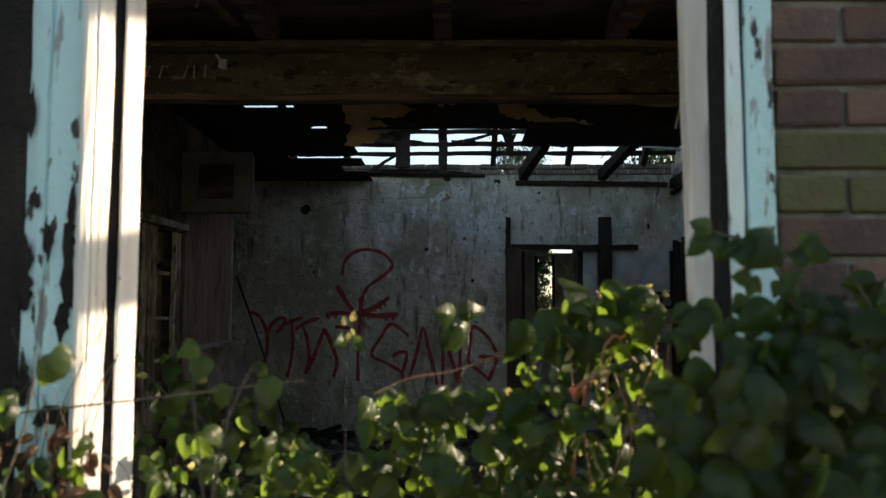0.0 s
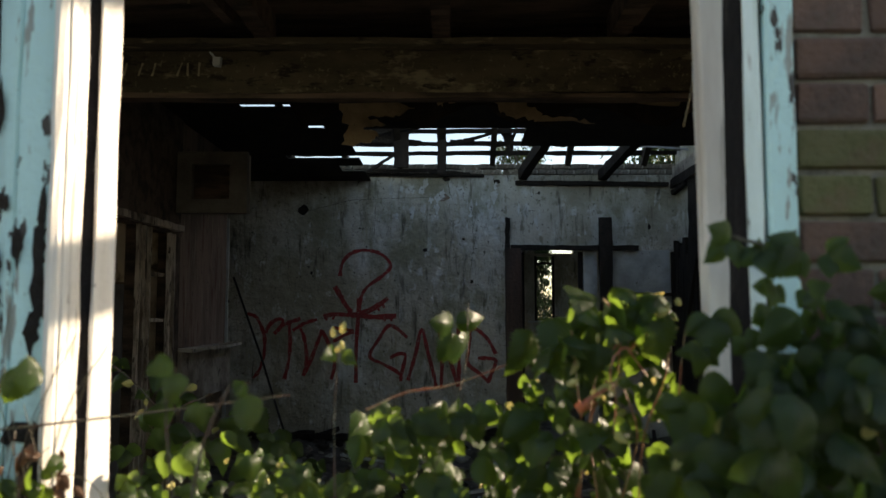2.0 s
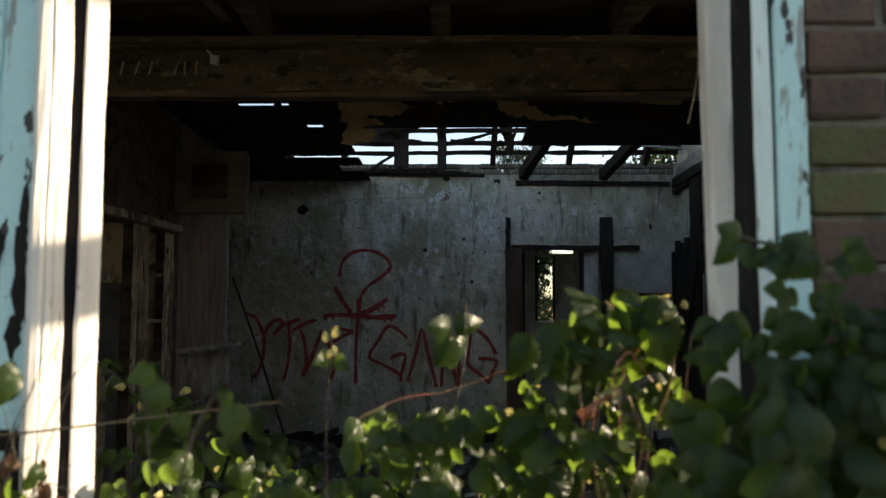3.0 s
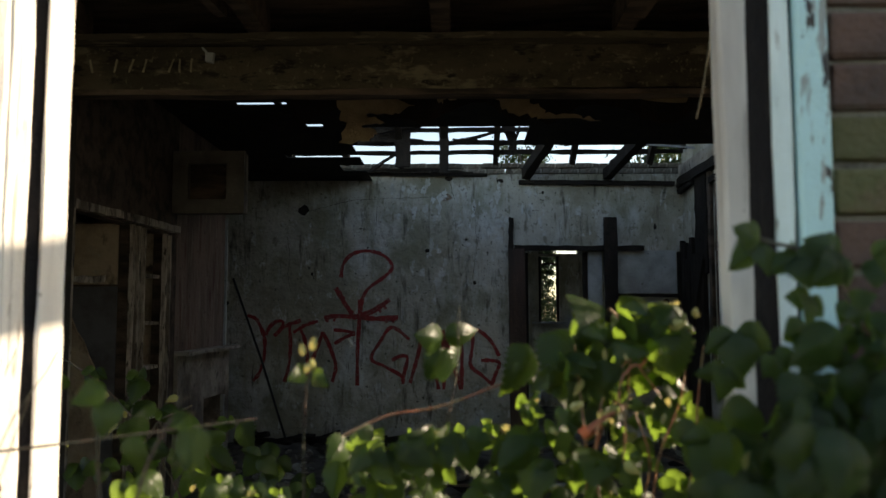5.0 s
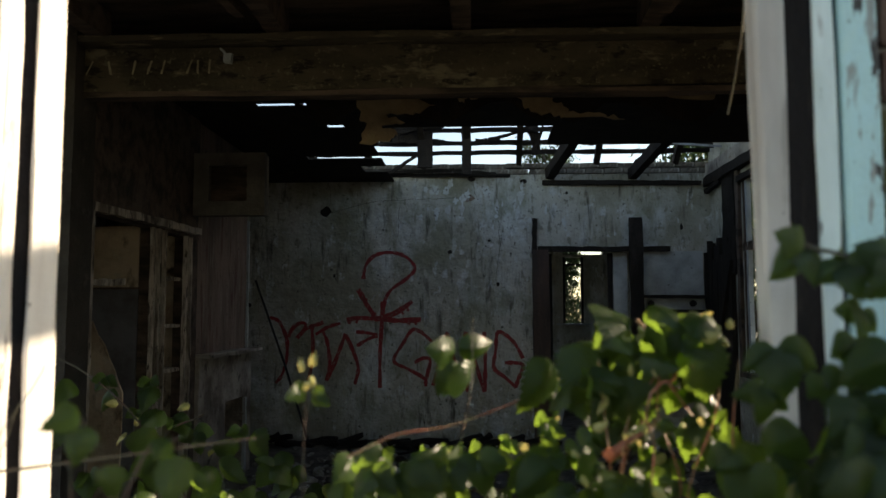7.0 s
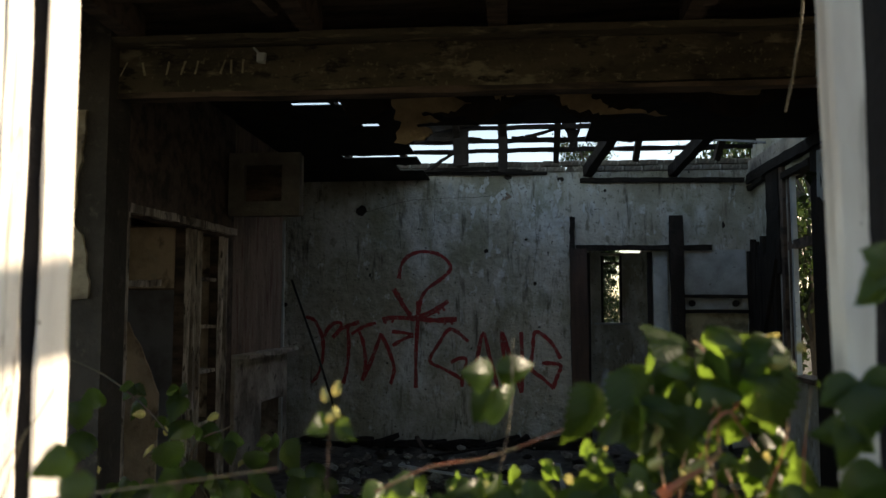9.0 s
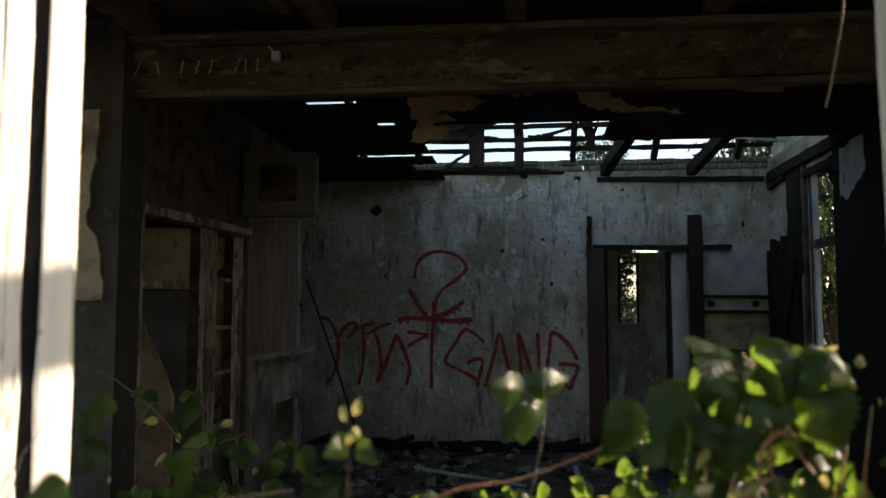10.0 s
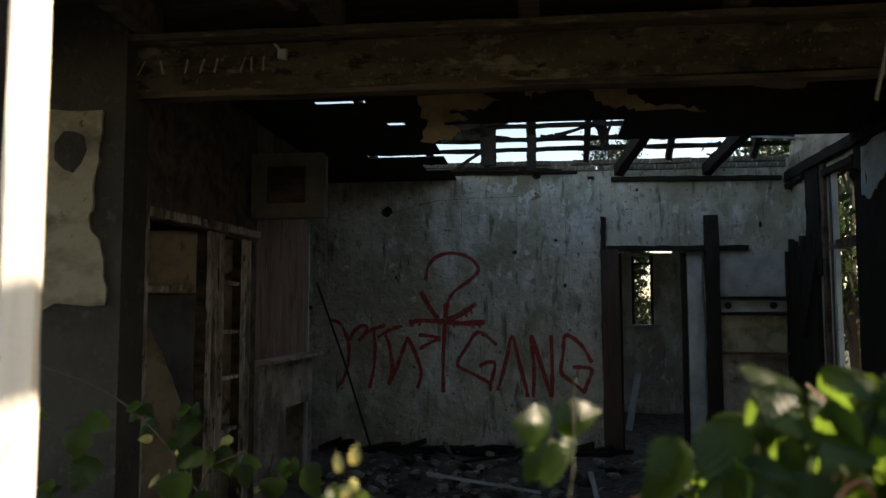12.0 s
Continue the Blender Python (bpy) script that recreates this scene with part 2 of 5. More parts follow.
def thing(name, label, category, group="", kind=""):
    return tagged(new(name), label, category, group, kind)


def structure(name, bm, mat, label, category):
    return tagged(link_mesh(name, bm, mat), label, category, kind="structure")


def add_box(bm, x0, x1, y0, y1, z0, z1, wear=0.0, cuts=0):
    """A box between two corners; wear: uneven edges, in metres."""
    start = len(bm.verts)
    r = bmesh.ops.create_cube(bm, size=1, matrix=Matrix.Translation(((x0 + x1) / 2, (y0 + y1) / 2, (z0 + z1) / 2)) @ Matrix.Diagonal((x1 - x0, y1 - y0, z1 - z0, 1)))
    if cuts:
        edges = list({e for v in r["verts"] for e in v.link_edges})
        longest = max(e.calc_length() for e in edges)
        bmesh.ops.subdivide_edges(bm, edges=[e for e in edges if e.calc_length() > 0.6 * longest], cuts=cuts, use_grid_fill=True)
    if wear:
        for v in list(bm.verts)[start:]:
            v.co += Vector((random.uniform(-wear, wear), random.uniform(-wear, wear), random.uniform(-wear, wear)))


def box(*args, **kw):
    bm = bmesh.new()
    add_box(bm, *args, **kw)
    return bm


def bar(a, b, w, h, wear=0.0, cuts=0):
    """A timber of section w x h from a to b, with uneven faces."""
    a, b = Vector(a), Vector(b)
    d = b - a
    along = d.normalized()
    out = (Vector((1, 0, 0)).cross(along) if abs(along.z) > 0.9 else along.cross(Vector((0, 0, 1))).cross(along)).normalized()
    q = Matrix((along.cross(out), along, out)).transposed().to_4x4()
    bm = bmesh.new()
    add_box(bm, -w / 2, w / 2, 0, d.length, -h / 2, h / 2, wear, cuts)
    bm.transform(Matrix.Translation(a) @ q)
    return bm


def tube(points, radius, sides=6, taper=1.0):
    bm = bmesh.new()
    pts = [Vector(p) for p in points]
    rings = []
    for i, p in enumerate(pts):
        d = (pts[min(i + 1, len(pts) - 1)] - pts[max(i - 1, 0)]).normalized()
        q = d.to_track_quat("Z", "X").to_matrix()
        r = radius * (1 + (taper - 1) * i / max(1, len(pts) - 1))
        rings.append([bm.verts.new(p + q @ Vector((r * math.cos(k * 2 * math.pi / sides), r * math.sin(k * 2 * math.pi / sides), 0))) for k in range(sides)])
    for one, two in zip(rings, rings[1:]):
        for k in range(sides):
            bm.faces.new((one[k], one[(k + 1) % sides], two[(k + 1) % sides], two[k]))
    bm.faces.new(rings[0][::-1])
    bm.faces.new(rings[-1])
    return bm


def smooth_line(points, steps=6):
    """A Catmull-Rom line through the points."""
    p = [Vector(q) for q in points]
    p = [2 * p[0] - p[1], *p, 2 * p[-1] - p[-2]]
    out = []
    for i in range(1, len(p) - 2):
        for k in range(steps):
            t = k / steps
            out.append(0.5 * (2 * p[i] + (p[i + 1] - p[i - 1]) * t + (2 * p[i - 1] - 5 * p[i] + 4 * p[i + 1] - p[i + 2]) * t * t + (3 * p[i] - p[i - 1] - 3 * p[i + 1] + p[i + 2]) * t ** 3))
    return out + [p[-2]]


def wall_with_holes(u0, u1, v0, v1, holes, put):
    """A slab cut into boxes round rectangular holes (u0, u1, v0, v1); put(bm, u0, u1, v0, v1) adds each box."""
    bm = bmesh.new()
    us = sorted({u0, u1, *[h[0] for h in holes], *[h[1] for h in holes]})
    for a, b in zip(us, us[1:]):
        spans = sorted((h[2], h[3]) for h in holes if h[0] <= a and h[1] >= b)
        low = v0
        for s, t in spans:
            if s > low:
                put(bm, a, b, low, s)
            low = t
        if low < v1:
            put(bm, a, b, low, v1)
    return bm


# ---- ground and shell ----
bm = bmesh.new()
bmesh.ops.create_grid(bm, x_segments=60, y_segments=60, size=400)
for v in bm.verts:
    v.co.z = -0.05
structure("ground", bm, SOIL, "dark overgrown soil round the ruined house", "ground")

bm = bmesh.new()
bmesh.ops.create_grid(bm, x_segments=70, y_segments=110, size=0.5)
for v in bm.verts:
    v.co = Vector((-0.2 + v.co.x * 7.4, 7.6 + v.co.y * 12.6, 0))
    v.co.z = 0.02 + 0.07 * noise.noise(v.co * 1.7) + 0.035 * noise.noise(v.co * 6)
structure("floor", bm, RUBBLE, "debris-covered dark floor of the burnt-out rooms", "floor")

BACK = 9.907
bm = wall_with_holes(-3.2, 2.75, -0.05, 3.12, [(0.72, 1.72, -0.05, 2.23)], lambda b, u0, u1, v0, v1: add_box(b, u0, u1, BACK, BACK + 0.12, v0, v1))
structure("wall_back", bm, PLASTER, "stained grey-white plaster wall with mould and soot", "wall")
structure("wall_far", wall_with_holes(-0.6, 2.75, -0.05, 2.9, [(1.31, 1.64, 1.37, 2.44), (1.31, 1.95, 2.482, 2.62)], lambda b, u0, u1, v0, v1: add_box(b, u0, u1, 13.8, 13.95, v0, v1)), PLASTER, "mouldy pale wall of the room behind", "wall")
structure("wall_far_side", box(2.63, 2.75, 10.03, 13.95, -0.05, 2.9), PLASTER, "pale side wall of the room behind", "wall")
structure("wall_far_side_left", box(-0.75, -0.6, 10.03, 13.95, -0.05, 2.9), PLASTER, "pale side wall of the room behind", "wall")
RIGHT = 2.63
bm = wall_with_holes(4.9, BACK, -0.05, 3.55, [(7.98, 8.72, 0.9, 2.82)], lambda b, u0, u1, v0, v1: add_box(b, RIGHT, RIGHT + 0.05, u0, u1, v0, v1))
structure("wall_right", bm, PLASTER, "sooty plaster side wall with a window opening", "wall")
LEFT = -2.25
bm = wall_with_holes(4.8, 6.85, -0.05, 3.12, [(5.02, 5.92, -0.05, 2.08), (6.06, 6.56, -0.05, 2.08)], lambda b, u0, u1, v0, v1: add_box(b, LEFT - 0.08, LEFT, u0, u1, v0, v1))
structure("wall_left", bm, DARK_WOOD, "soot-blackened partition with cupboard recesses", "wall")
structure("wall_left_back", box(-3.35, -3.2, 4.8, BACK, -0.05, 3.12), DIM_PLASTER, "dark plaster wall behind the cupboards", "wall")
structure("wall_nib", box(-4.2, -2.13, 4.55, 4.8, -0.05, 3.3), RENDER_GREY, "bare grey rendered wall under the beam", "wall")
# the hole is an added opening, out of view, to brighten the front room
structure("wall_front_left", wall_with_holes(1.3, 4.8, -0.05, 3.3, [(1.7, 4.3, 0.7, 2.95)], lambda b, u0, u1, v0, v1: add_box(b, -4.35, -4.2, u0, u1, v0, v1)), DIM_PLASTER, "plain dark side wall of the front room", "wall")
# opening out of view that lets the sun reach the jamb and brambles
bm = wall_with_holes(1.42, 4.9, -0.05, 3.3, [(1.46, 3.1, 0.7, 3.05)], lambda b, u0, u1, v0, v1: add_box(b, 2.0, 2.12, u0, u1, v0, v1))
structure("wall_front_right", bm, DIM_PLASTER, "plain side wall of the front room with an unseen wide opening for the sun", "wall")
# out of view; its height is set by the shadow band on the jamb
structure("window_transom", box(2.02, 2.10, 1.46, 3.1, 2.442, 2.544), DARK_WOOD, "unseen dark timber transom set to cast the jamb's shadow band", "transom")
structure("wall_step", box(2.12, 2.77, 4.78, 4.9, -0.05, 3.3), DIM_PLASTER, "plain return wall between the rooms", "wall")

# the front wall: brick outside, cut for the window and an unseen added fill-light opening
WX0, WX1, WZ0, WZ1 = -0.95, 0.50, 0.55, 2.6
bm = wall_with_holes(-4.35, 3.0, -0.05, 3.4, [(WX0, WX1, WZ0, WZ1), (-3.7, -1.35, 0.5, 2.9)], lambda b, u0, u1, v0, v1: add_box(b, u0, u1, 1.305, 1.42, v0, v1))
front = structure("wall_front", bm, MORTAR, "brown brick outer wall with pale mortar, mossy in places", "wall")

# ceilings
bm = box(-4.35, 2.7, 1.3, 6.3, 3.18, 3.30)
structure("ceiling_front", bm, DARK_WOOD, "sooty boards over the front room", "ceiling")


# strips of boarding: each row of (near, far) is closed but for its gaps in x
bm = bmesh.new()
for near, far, gaps in ((4.8, 6.33, ()), (6.33, 6.42, ((-1.66, -1.37), (-1.33, -1.24))), (6.42, 7.04, ()), (7.04, 7.15, ((-1.26, -1.12),)), (7.15, 7.7, ((-0.78, 0.62),)), (7.7, 7.9, ((-0.92, 0.62),)),
                        (7.9, 8.33, ((-0.98, 2.7),)), (8.33, 8.50, ((-1.71, 2.7),)), (8.50, 8.9, ((-0.98, 2.7),)), (8.9, 9.25, ((-1.25, 2.7),)), (9.25, 9.9, ((-1.0, 2.7),))):
    x = -3.3
    for g0, g1 in (*gaps, (2.7, 2.7)):
        if g0 > x:
            add_box(bm, x, g0, near, far, 3.05, 3.06)
        x = g1
structure("ceiling_back", bm, CHAR, "charred remains of the ceiling boards with gaps", "ceiling")

# the great beam between the rooms
beam = thing("ceiling_beam", "long mottled brown timber beam across the room", "beam")
part("beam_body", bar((-4.2, 4.72, 2.80), (2.6, 4.72, 2.80), 0.14, 0.24, 0.004, 14), BEAM_WOOD, beam)
part("top_ledge", bar((-4.2, 4.67, 2.955), (2.6, 4.67, 2.935), 0.22, 0.035, 0.006, 24), OLD_WOOD, beam, "paler ledge along the beam's top")
part("bottom_lath", bar((-4.2, 4.69, 2.665), (2.6, 4.69, 2.655), 0.10, 0.03, 0.006, 20), DARK_WOOD, beam)

# front ceiling joists
first = thing("ceiling_joist", "sooty timber joist under the ceiling", "joist", "joists of the front room")
part("joist_body", bar((0, 0, 0), (0, 3.22, 0), 0.10, 0.15, 0.004, 8), DARK_WOOD, first)
first.matrix_basis = pose(-0.07, 1.45, 3.05)
for x in (-3.0, -2.05, -1.07, 0.89, 1.8):
    copy_thing(first, pose(x, 1.45, 3.05, 0, 0, random.uniform(-0.6, 0.6)))

# the window in the front wall
win = tagged(new("window_1"), "tall white painted window frame without glass, paint peeling", "window", kind="structure")


def plan_post(poly, z0, z1, rings=24, wear=0.0015):
    """An upright post of a given outline in plan."""
    bm = bmesh.new()
    loops = []
    for k in range(rings + 1):
        z = z0 + (z1 - z0) * k / rings
        loops.append([bm.verts.new((x + random.uniform(-wear, wear), y + random.uniform(-wear, wear), z)) for x, y in poly])
    n = len(poly)
    for lo, hi in zip(loops, loops[1:]):
        for k in range(n):
            bm.faces.new((lo[k], lo[(k + 1) % n], hi[(k + 1) % n], hi[k]))
    bm.faces.new(loops[0][::-1])
    bm.faces.new(loops[-1])
    bmesh.ops.recalc_face_normals(bm, faces=bm.faces)
    return bm


left_casing = part("casing", plan_post([(-0.725, 1.38), (-0.692, 1.375), (-0.688, 1.381), (-0.684, 1.375), (-0.624, 1.375), (-0.624, 1.46), (-0.725, 1.46)], WZ0, WZ1), FLAKED_PAINT, win, "flaked white casing board with bare dark patches")
part("jamb", plan_post([(-0.628, 1.362), (-0.620, 1.360), (-0.612, 1.366), (-0.609, 1.373), (-0.6055, 1.372), (-0.600, 1.380), (-0.602, 1.383), (-0.599, 1.385), (-0.5905, 1.396), (-0.592, 1.404), (-0.62, 1.42), (-0.64, 1.40)], WZ0, WZ1), CREAM_PAINT, win, "sunlit cream moulded jamb with worn edges")
part("sash_groove", plan_post([(-0.626, 1.4165), (-0.598, 1.4095), (-0.585, 1.425), (-0.5815, 1.452), (-0.615, 1.49)], WZ0, WZ1), BLACK_GROOVE, win, "blackened groove in the frame")
part("inner_stop", plan_post([(-0.5795, 1.4165), (-0.576, 1.4175), (-0.556, 1.446), (-0.561, 1.46), (-0.578, 1.495), (-0.605, 1.495), (-0.579, 1.452), (-0.5825, 1.424)], WZ0, WZ1), CREAM_PAINT, win)
part("casing", plan_post([(0.430, 1.290), (0.450, 1.286), (0.4525, 1.290), (0.4525, 1.40), (0.430, 1.40)], WZ0, WZ1), WHITE_PAINT, win, "off-white casing board with a dark cracked edge")
part("seam", plan_post([(0.453, 1.296), (0.4575, 1.296), (0.4575, 1.39), (0.453, 1.39)], WZ0, WZ1), BLACK_GROOVE, win, "dark open seam")
part("casing", plan_post([(0.458, 1.284), (0.461, 1.280), (0.497, 1.280), (0.500, 1.284), (0.500, 1.40), (0.458, 1.40)], WZ0, WZ1), FLAKED_PAINT, win, "pale blue-green flaked outer casing board")
part("sash_groove", plan_post([(0.419, 1.352), (0.428, 1.296), (0.431, 1.296), (0.431, 1.41), (0.419, 1.41)], WZ0, WZ1), BLACK_GROOVE, win, "blackened groove in the frame")
right_stop = part("inner_stop", plan_post([(0.384, 1.372), (0.388, 1.362), (0.420, 1.352), (0.420, 1.40), (0.384, 1.40)], WZ0, WZ1), CREAM_PAINT, win, "aged cream inner stop")
for v in right_stop.data.vertices:
    v.co.x += 0.013 * (1.98 - v.co.z) * (0.42 - v.co.x) / 0.036
for x, z, w, h in ((-0.705, 1.60, 0.010, 0.016), (-0.715, 1.50, 0.010, 0.04), (-0.645, 1.53, 0.012, 0.05), (-0.643, 1.45, 0.014, 0.06), (-0.652, 1.40, 0.012, 0.03), (-0.641, 1.58, 0.007, 0.04), (-0.648, 1.19, 0.016, 0.05), (-0.655, 1.15, 0.03, 0.02), (-0.715, 1.45, 0.012, 0.03), (-0.712, 1.30, 0.012, 0.05),
                   (-0.665, 1.24, 0.03, 0.018), (-0.638, 1.20, 0.014, 0.05), (-0.65, 1.33, 0.010, 0.03), (-0.70, 1.09, 0.03, 0.05), (-0.645, 1.12, 0.02, 0.05), (-0.68, 1.53, 0.008, 0.03), (-0.716, 1.75, 0.006, 0.05)):
    bm = bmesh.new()
    bm.faces.new([bm.verts.new((min(-0.624, max(-0.724, x + w * math.cos(k * 0.37) * random.uniform(0.5, 1.3))), 1.3715 if k % 2 else 1.3725, z + h * math.sin(k * 0.37) * random.uniform(0.5, 1.3))) for k in range(17)][::-1])
    bmesh.ops.triangulate(bm, faces=bm.faces)
    part("bare_patch", bm, CHAR, left_casing, "bare blackened wood where the paint is gone")
# made-up board: its black colour replaces the shade left of the casing
part("side_board", box(-0.95, -0.7265, 1.379, 1.46, WZ0, WZ1, wear=0.002), CHAR, win, "added black board standing in for the shade beside the casing")
part("window_sill", box(-0.95, 0.50, 1.22, 1.44, 0.52, 0.56, wear=0.003), CREAM_PAINT, win)
part("window_head", box(-0.95, 0.50, 1.29, 1.45, 2.56, 2.62, wear=0.003), WHITE_PAINT, win)
# out of view, sized to keep skylight off the far wall
structure("ceiling_far", box(-0.75, 2.75, 11.4, 13.95, 2.9, 2.98), DARK_WOOD, "unseen dark boards added over the room behind to dim it", "ceiling")


# ---- back room: graffiti ----
graffiti = thing("graffiti", "red spray-painted lettering and hooked star on the plaster wall", "graffiti")


def stroke(points, width=0.042):
    """One sprayed line on the back wall, a flat band of paint with uneven width."""
    lift = BACK - 0.003 - 0.0006 * len(graffiti.children)
    line = smooth_line([(x, lift, z) for x, z in points], 5)
    bm = bmesh.new()
    pairs = []
    for i, p in enumerate(line):
        d = (line[min(i + 1, len(line) - 1)] - line[max(i - 1, 0)]).normalized()
        n = Vector((-d.z, 0, d.x)) * width * random.uniform(0.36, 0.62)
        pairs.append((bm.verts.new(p + n), bm.verts.new(p - n)))
    for (a1, b1), (a2, b2) in zip(pairs, pairs[1:]):
        bm.faces.new((a1, b1, b2, a2))
    part("stroke", bm, RED_PAINT, graffiti)


stroke([(-1.36, 1.91), (-1.34, 2.05), (-1.25, 2.17), (-1.09, 2.22), (-0.91, 2.19), (-0.79, 2.10), (-0.77, 2.00), (-0.89, 1.89), (-1.04, 1.78), (-1.11, 1.65), (-1.13, 1.46)])
stroke([(-1.14, 1.65), (-1.14, 1.43), (-1.16, 1.08), (-1.16, 0.66)])
stroke([(-1.42, 1.79), (-1.34, 1.65), (-1.26, 1.53), (-1.19, 1.45)], 0.06)
stroke([(-1.55, 1.43), (-1.43, 1.46), (-1.18, 1.45)], 0.06)
stroke([(-1.18, 1.45), (-0.98, 1.52), (-0.79, 1.65)], 0.06)
stroke([(-1.18, 1.45), (-0.95, 1.43), (-0.69, 1.44)], 0.06)
for x, z, dx, dz in ((-1.40, 1.76, 0.05, -0.03), (-1.36, 1.69, 0.05, -0.02), (-0.86, 1.60, 0.03, -0.06), (-0.92, 1.56, 0.03, -0.06), (-0.76, 1.44, 0.02, -0.06), (-0.84, 1.44, 0.02, -0.06), (-1.50, 1.45, -0.02, -0.06), (-1.42, 1.46, -0.02, -0.06)):
    stroke([(x, z), (x + dx * 0.5, z + dz * 0.6), (x + dx, z + dz)], 0.03)
stroke([(-2.45, 1.47), (-2.35, 1.43), (-2.28, 1.31), (-2.24, 1.17), (-2.25, 0.96), (-2.30, 0.80), (-2.37, 0.71)])
stroke([(-2.23, 1.24), (-2.18, 1.34), (-2.10, 1.40), (-2.03, 1.39), (-2.05, 1.31), (-2.13, 1.23)])
stroke([(-1.96, 1.39), (-1.94, 1.17), (-1.95, 0.93), (-2.00, 0.70)])
stroke([(-2.13, 1.23), (-2.03, 1.33), (-1.82, 1.41)])
stroke([(-1.82, 1.30), (-1.77, 1.17), (-1.74, 0.93), (-1.78, 0.74)])
stroke([(-1.91, 1.27), (-1.76, 1.36), (-1.62, 1.40)])
stroke([(-1.78, 0.74), (-1.69, 0.93), (-1.56, 1.28)])
stroke([(-1.56, 1.27), (-1.47, 1.08), (-1.41, 0.88), (-1.45, 0.70)])
stroke([(-1.44, 1.30), (-1.31, 1.29), (-1.19, 1.26)])
stroke([(-1.43, 1.14), (-1.31, 1.21), (-1.19, 1.26)])
stroke([(-0.56, 1.19), (-0.69, 1.30), (-0.79, 1.32), (-0.90, 1.16), (-1.00, 0.97), (-0.84, 0.88), (-0.65, 0.77), (-0.63, 0.68)])
stroke([(-0.76, 0.95), (-0.66, 1.00), (-0.58, 0.98), (-0.61, 0.83), (-0.64, 0.71)])
stroke([(-0.55, 0.69), (-0.46, 1.00), (-0.39, 1.29), (-0.32, 1.03), (-0.25, 0.77), (-0.22, 0.62)])
stroke([(-0.16, 0.62), (-0.15, 0.94), (-0.18, 1.30), (-0.09, 1.03), (0.04, 0.62)])
stroke([(0.04, 0.62), (0.05, 0.95), (0.04, 1.30)])
stroke([(0.48, 1.00), (0.37, 1.19), (0.20, 1.30), (0.17, 1.09), (0.15, 0.89), (0.28, 0.78), (0.40, 0.67)])
stroke([(0.27, 0.95), (0.38, 0.95), (0.48, 0.92), (0.43, 0.78), (0.39, 0.67)])


# ---- back room: doorway and shelf wall ----
doorway = tagged(new("door_1"), "burnt-out doorway without a door, dark posts and lintel", "doorway", kind="structure")
part("post", bar((0.70, BACK - 0.05, 0.0), (0.685, BACK - 0.05, 2.24), 0.19, 0.10, 0.006, 12), RED_WOOD, doorway)
part("post", bar((0.622, BACK - 0.035, 2.1), (0.625, BACK - 0.035, 2.60), 0.055, 0.06, 0.008, 8), CHAR, doorway)
part("lintel", bar((0.66, BACK - 0.05, 2.245), (2.15, BACK - 0.05, 2.24), 0.09, 0.055, 0.006, 14), CHAR, doorway)
part("post", bar((1.775, BACK - 0.09, 0.0), (1.765, BACK - 0.09, 2.59), 0.145, 0.08, 0.008, 16), CHAR, doorway)
part("door_lining", bar((1.60, BACK + 0.05, 0.1), (1.60, BACK + 0.05, 2.2), 0.16, 0.10, 0.003, 6), PALE_BOARD, doorway, "pale bluish painted lining board")
part("door_stop", bar((1.49, BACK + 0.06, 0.1), (1.49, BACK + 0.06, 2.2), 0.05, 0.07, 0.004, 6), CHAR, doorway)
part("frame_bar", bar((0.80, BACK + 0.07, 0.0), (0.80, BACK + 0.07, 2.2), 0.05, 0.06, 0.004, 6), CHAR, doorway)

shelves = thing("shelf_unit", "scorched wall shelving with a pale panel beside the doorway", "shelf")
part("panel", box(1.84, 2.53, BACK - 0.03, BACK - 0.004, 1.715, 2.215, wear=0.004), PALE_BOARD, shelves, "pale grey-white board")
part("shelf", bar((1.82, BACK - 0.06, 1.70), (2.54, BACK - 0.06, 1.695), 0.07, 0.035, 0.004, 8), CHAR, shelves)
part("back_strip", box(1.84, 2.53, BACK - 0.03, BACK - 0.004, 1.555, 1.68, wear=0.003), PALE_BOARD, shelves)
part("shelf", bar((1.82, BACK - 0.06, 1.535), (2.54, BACK - 0.06, 1.53), 0.07, 0.035, 0.004, 8), CHAR, shelves)
part("panel", box(1.84, 2.53, BACK - 0.03, BACK - 0.004, 1.13, 1.515, wear=0.004), OCHRE_BOARD, shelves, "mildewed ochre board")
part("shelf", bar((1.82, BACK - 0.06, 1.115), (2.54, BACK - 0.06, 1.11), 0.11, 0.025, 0.004, 8), DARK_WOOD, shelves)
part("panel", box(1.84, 2.53, BACK - 0.03, BACK - 0.004, 0.35, 1.095, wear=0.004), DIM_PLASTER, shelves)
for x in (1.93, 2.40):
    part("peg", tube([(x, BACK - 0.03, 1.62), (x, BACK - 0.075, 1.62)], 0.036, 10), CHAR, shelves, "round burnt peg")

rail = thing("picture_rail", "dark straight timber rail along the plaster wall", "rail")
part("rail_body", bar((0.72, BACK - 0.03, 3.022), (2.53, BACK - 0.03, 3.0), 0.05, 0.05, 0.004, 16), CHAR, rail)

burnt = thing("scorched_boarding", "blackened splintered boards in the room corner", "boarding")
for k in range(9):
    y = 8.98 + k * 0.1
    z = 2.2 + 0.12 * math.sin(k * 1.9) + random.uniform(-0.05, 0.08)
    part("board", bar((RIGHT - 0.03, y + 0.05, 0.0), (RIGHT - 0.03, y + 0.05, z), 0.05, 0.097, 0.006, 5), CHAR, burnt)
part("board", bar((2.58, BACK - 0.06, 0.0), (2.585, BACK - 0.06, 2.2), 0.09, 0.05, 0.006, 10), CHAR, burnt)
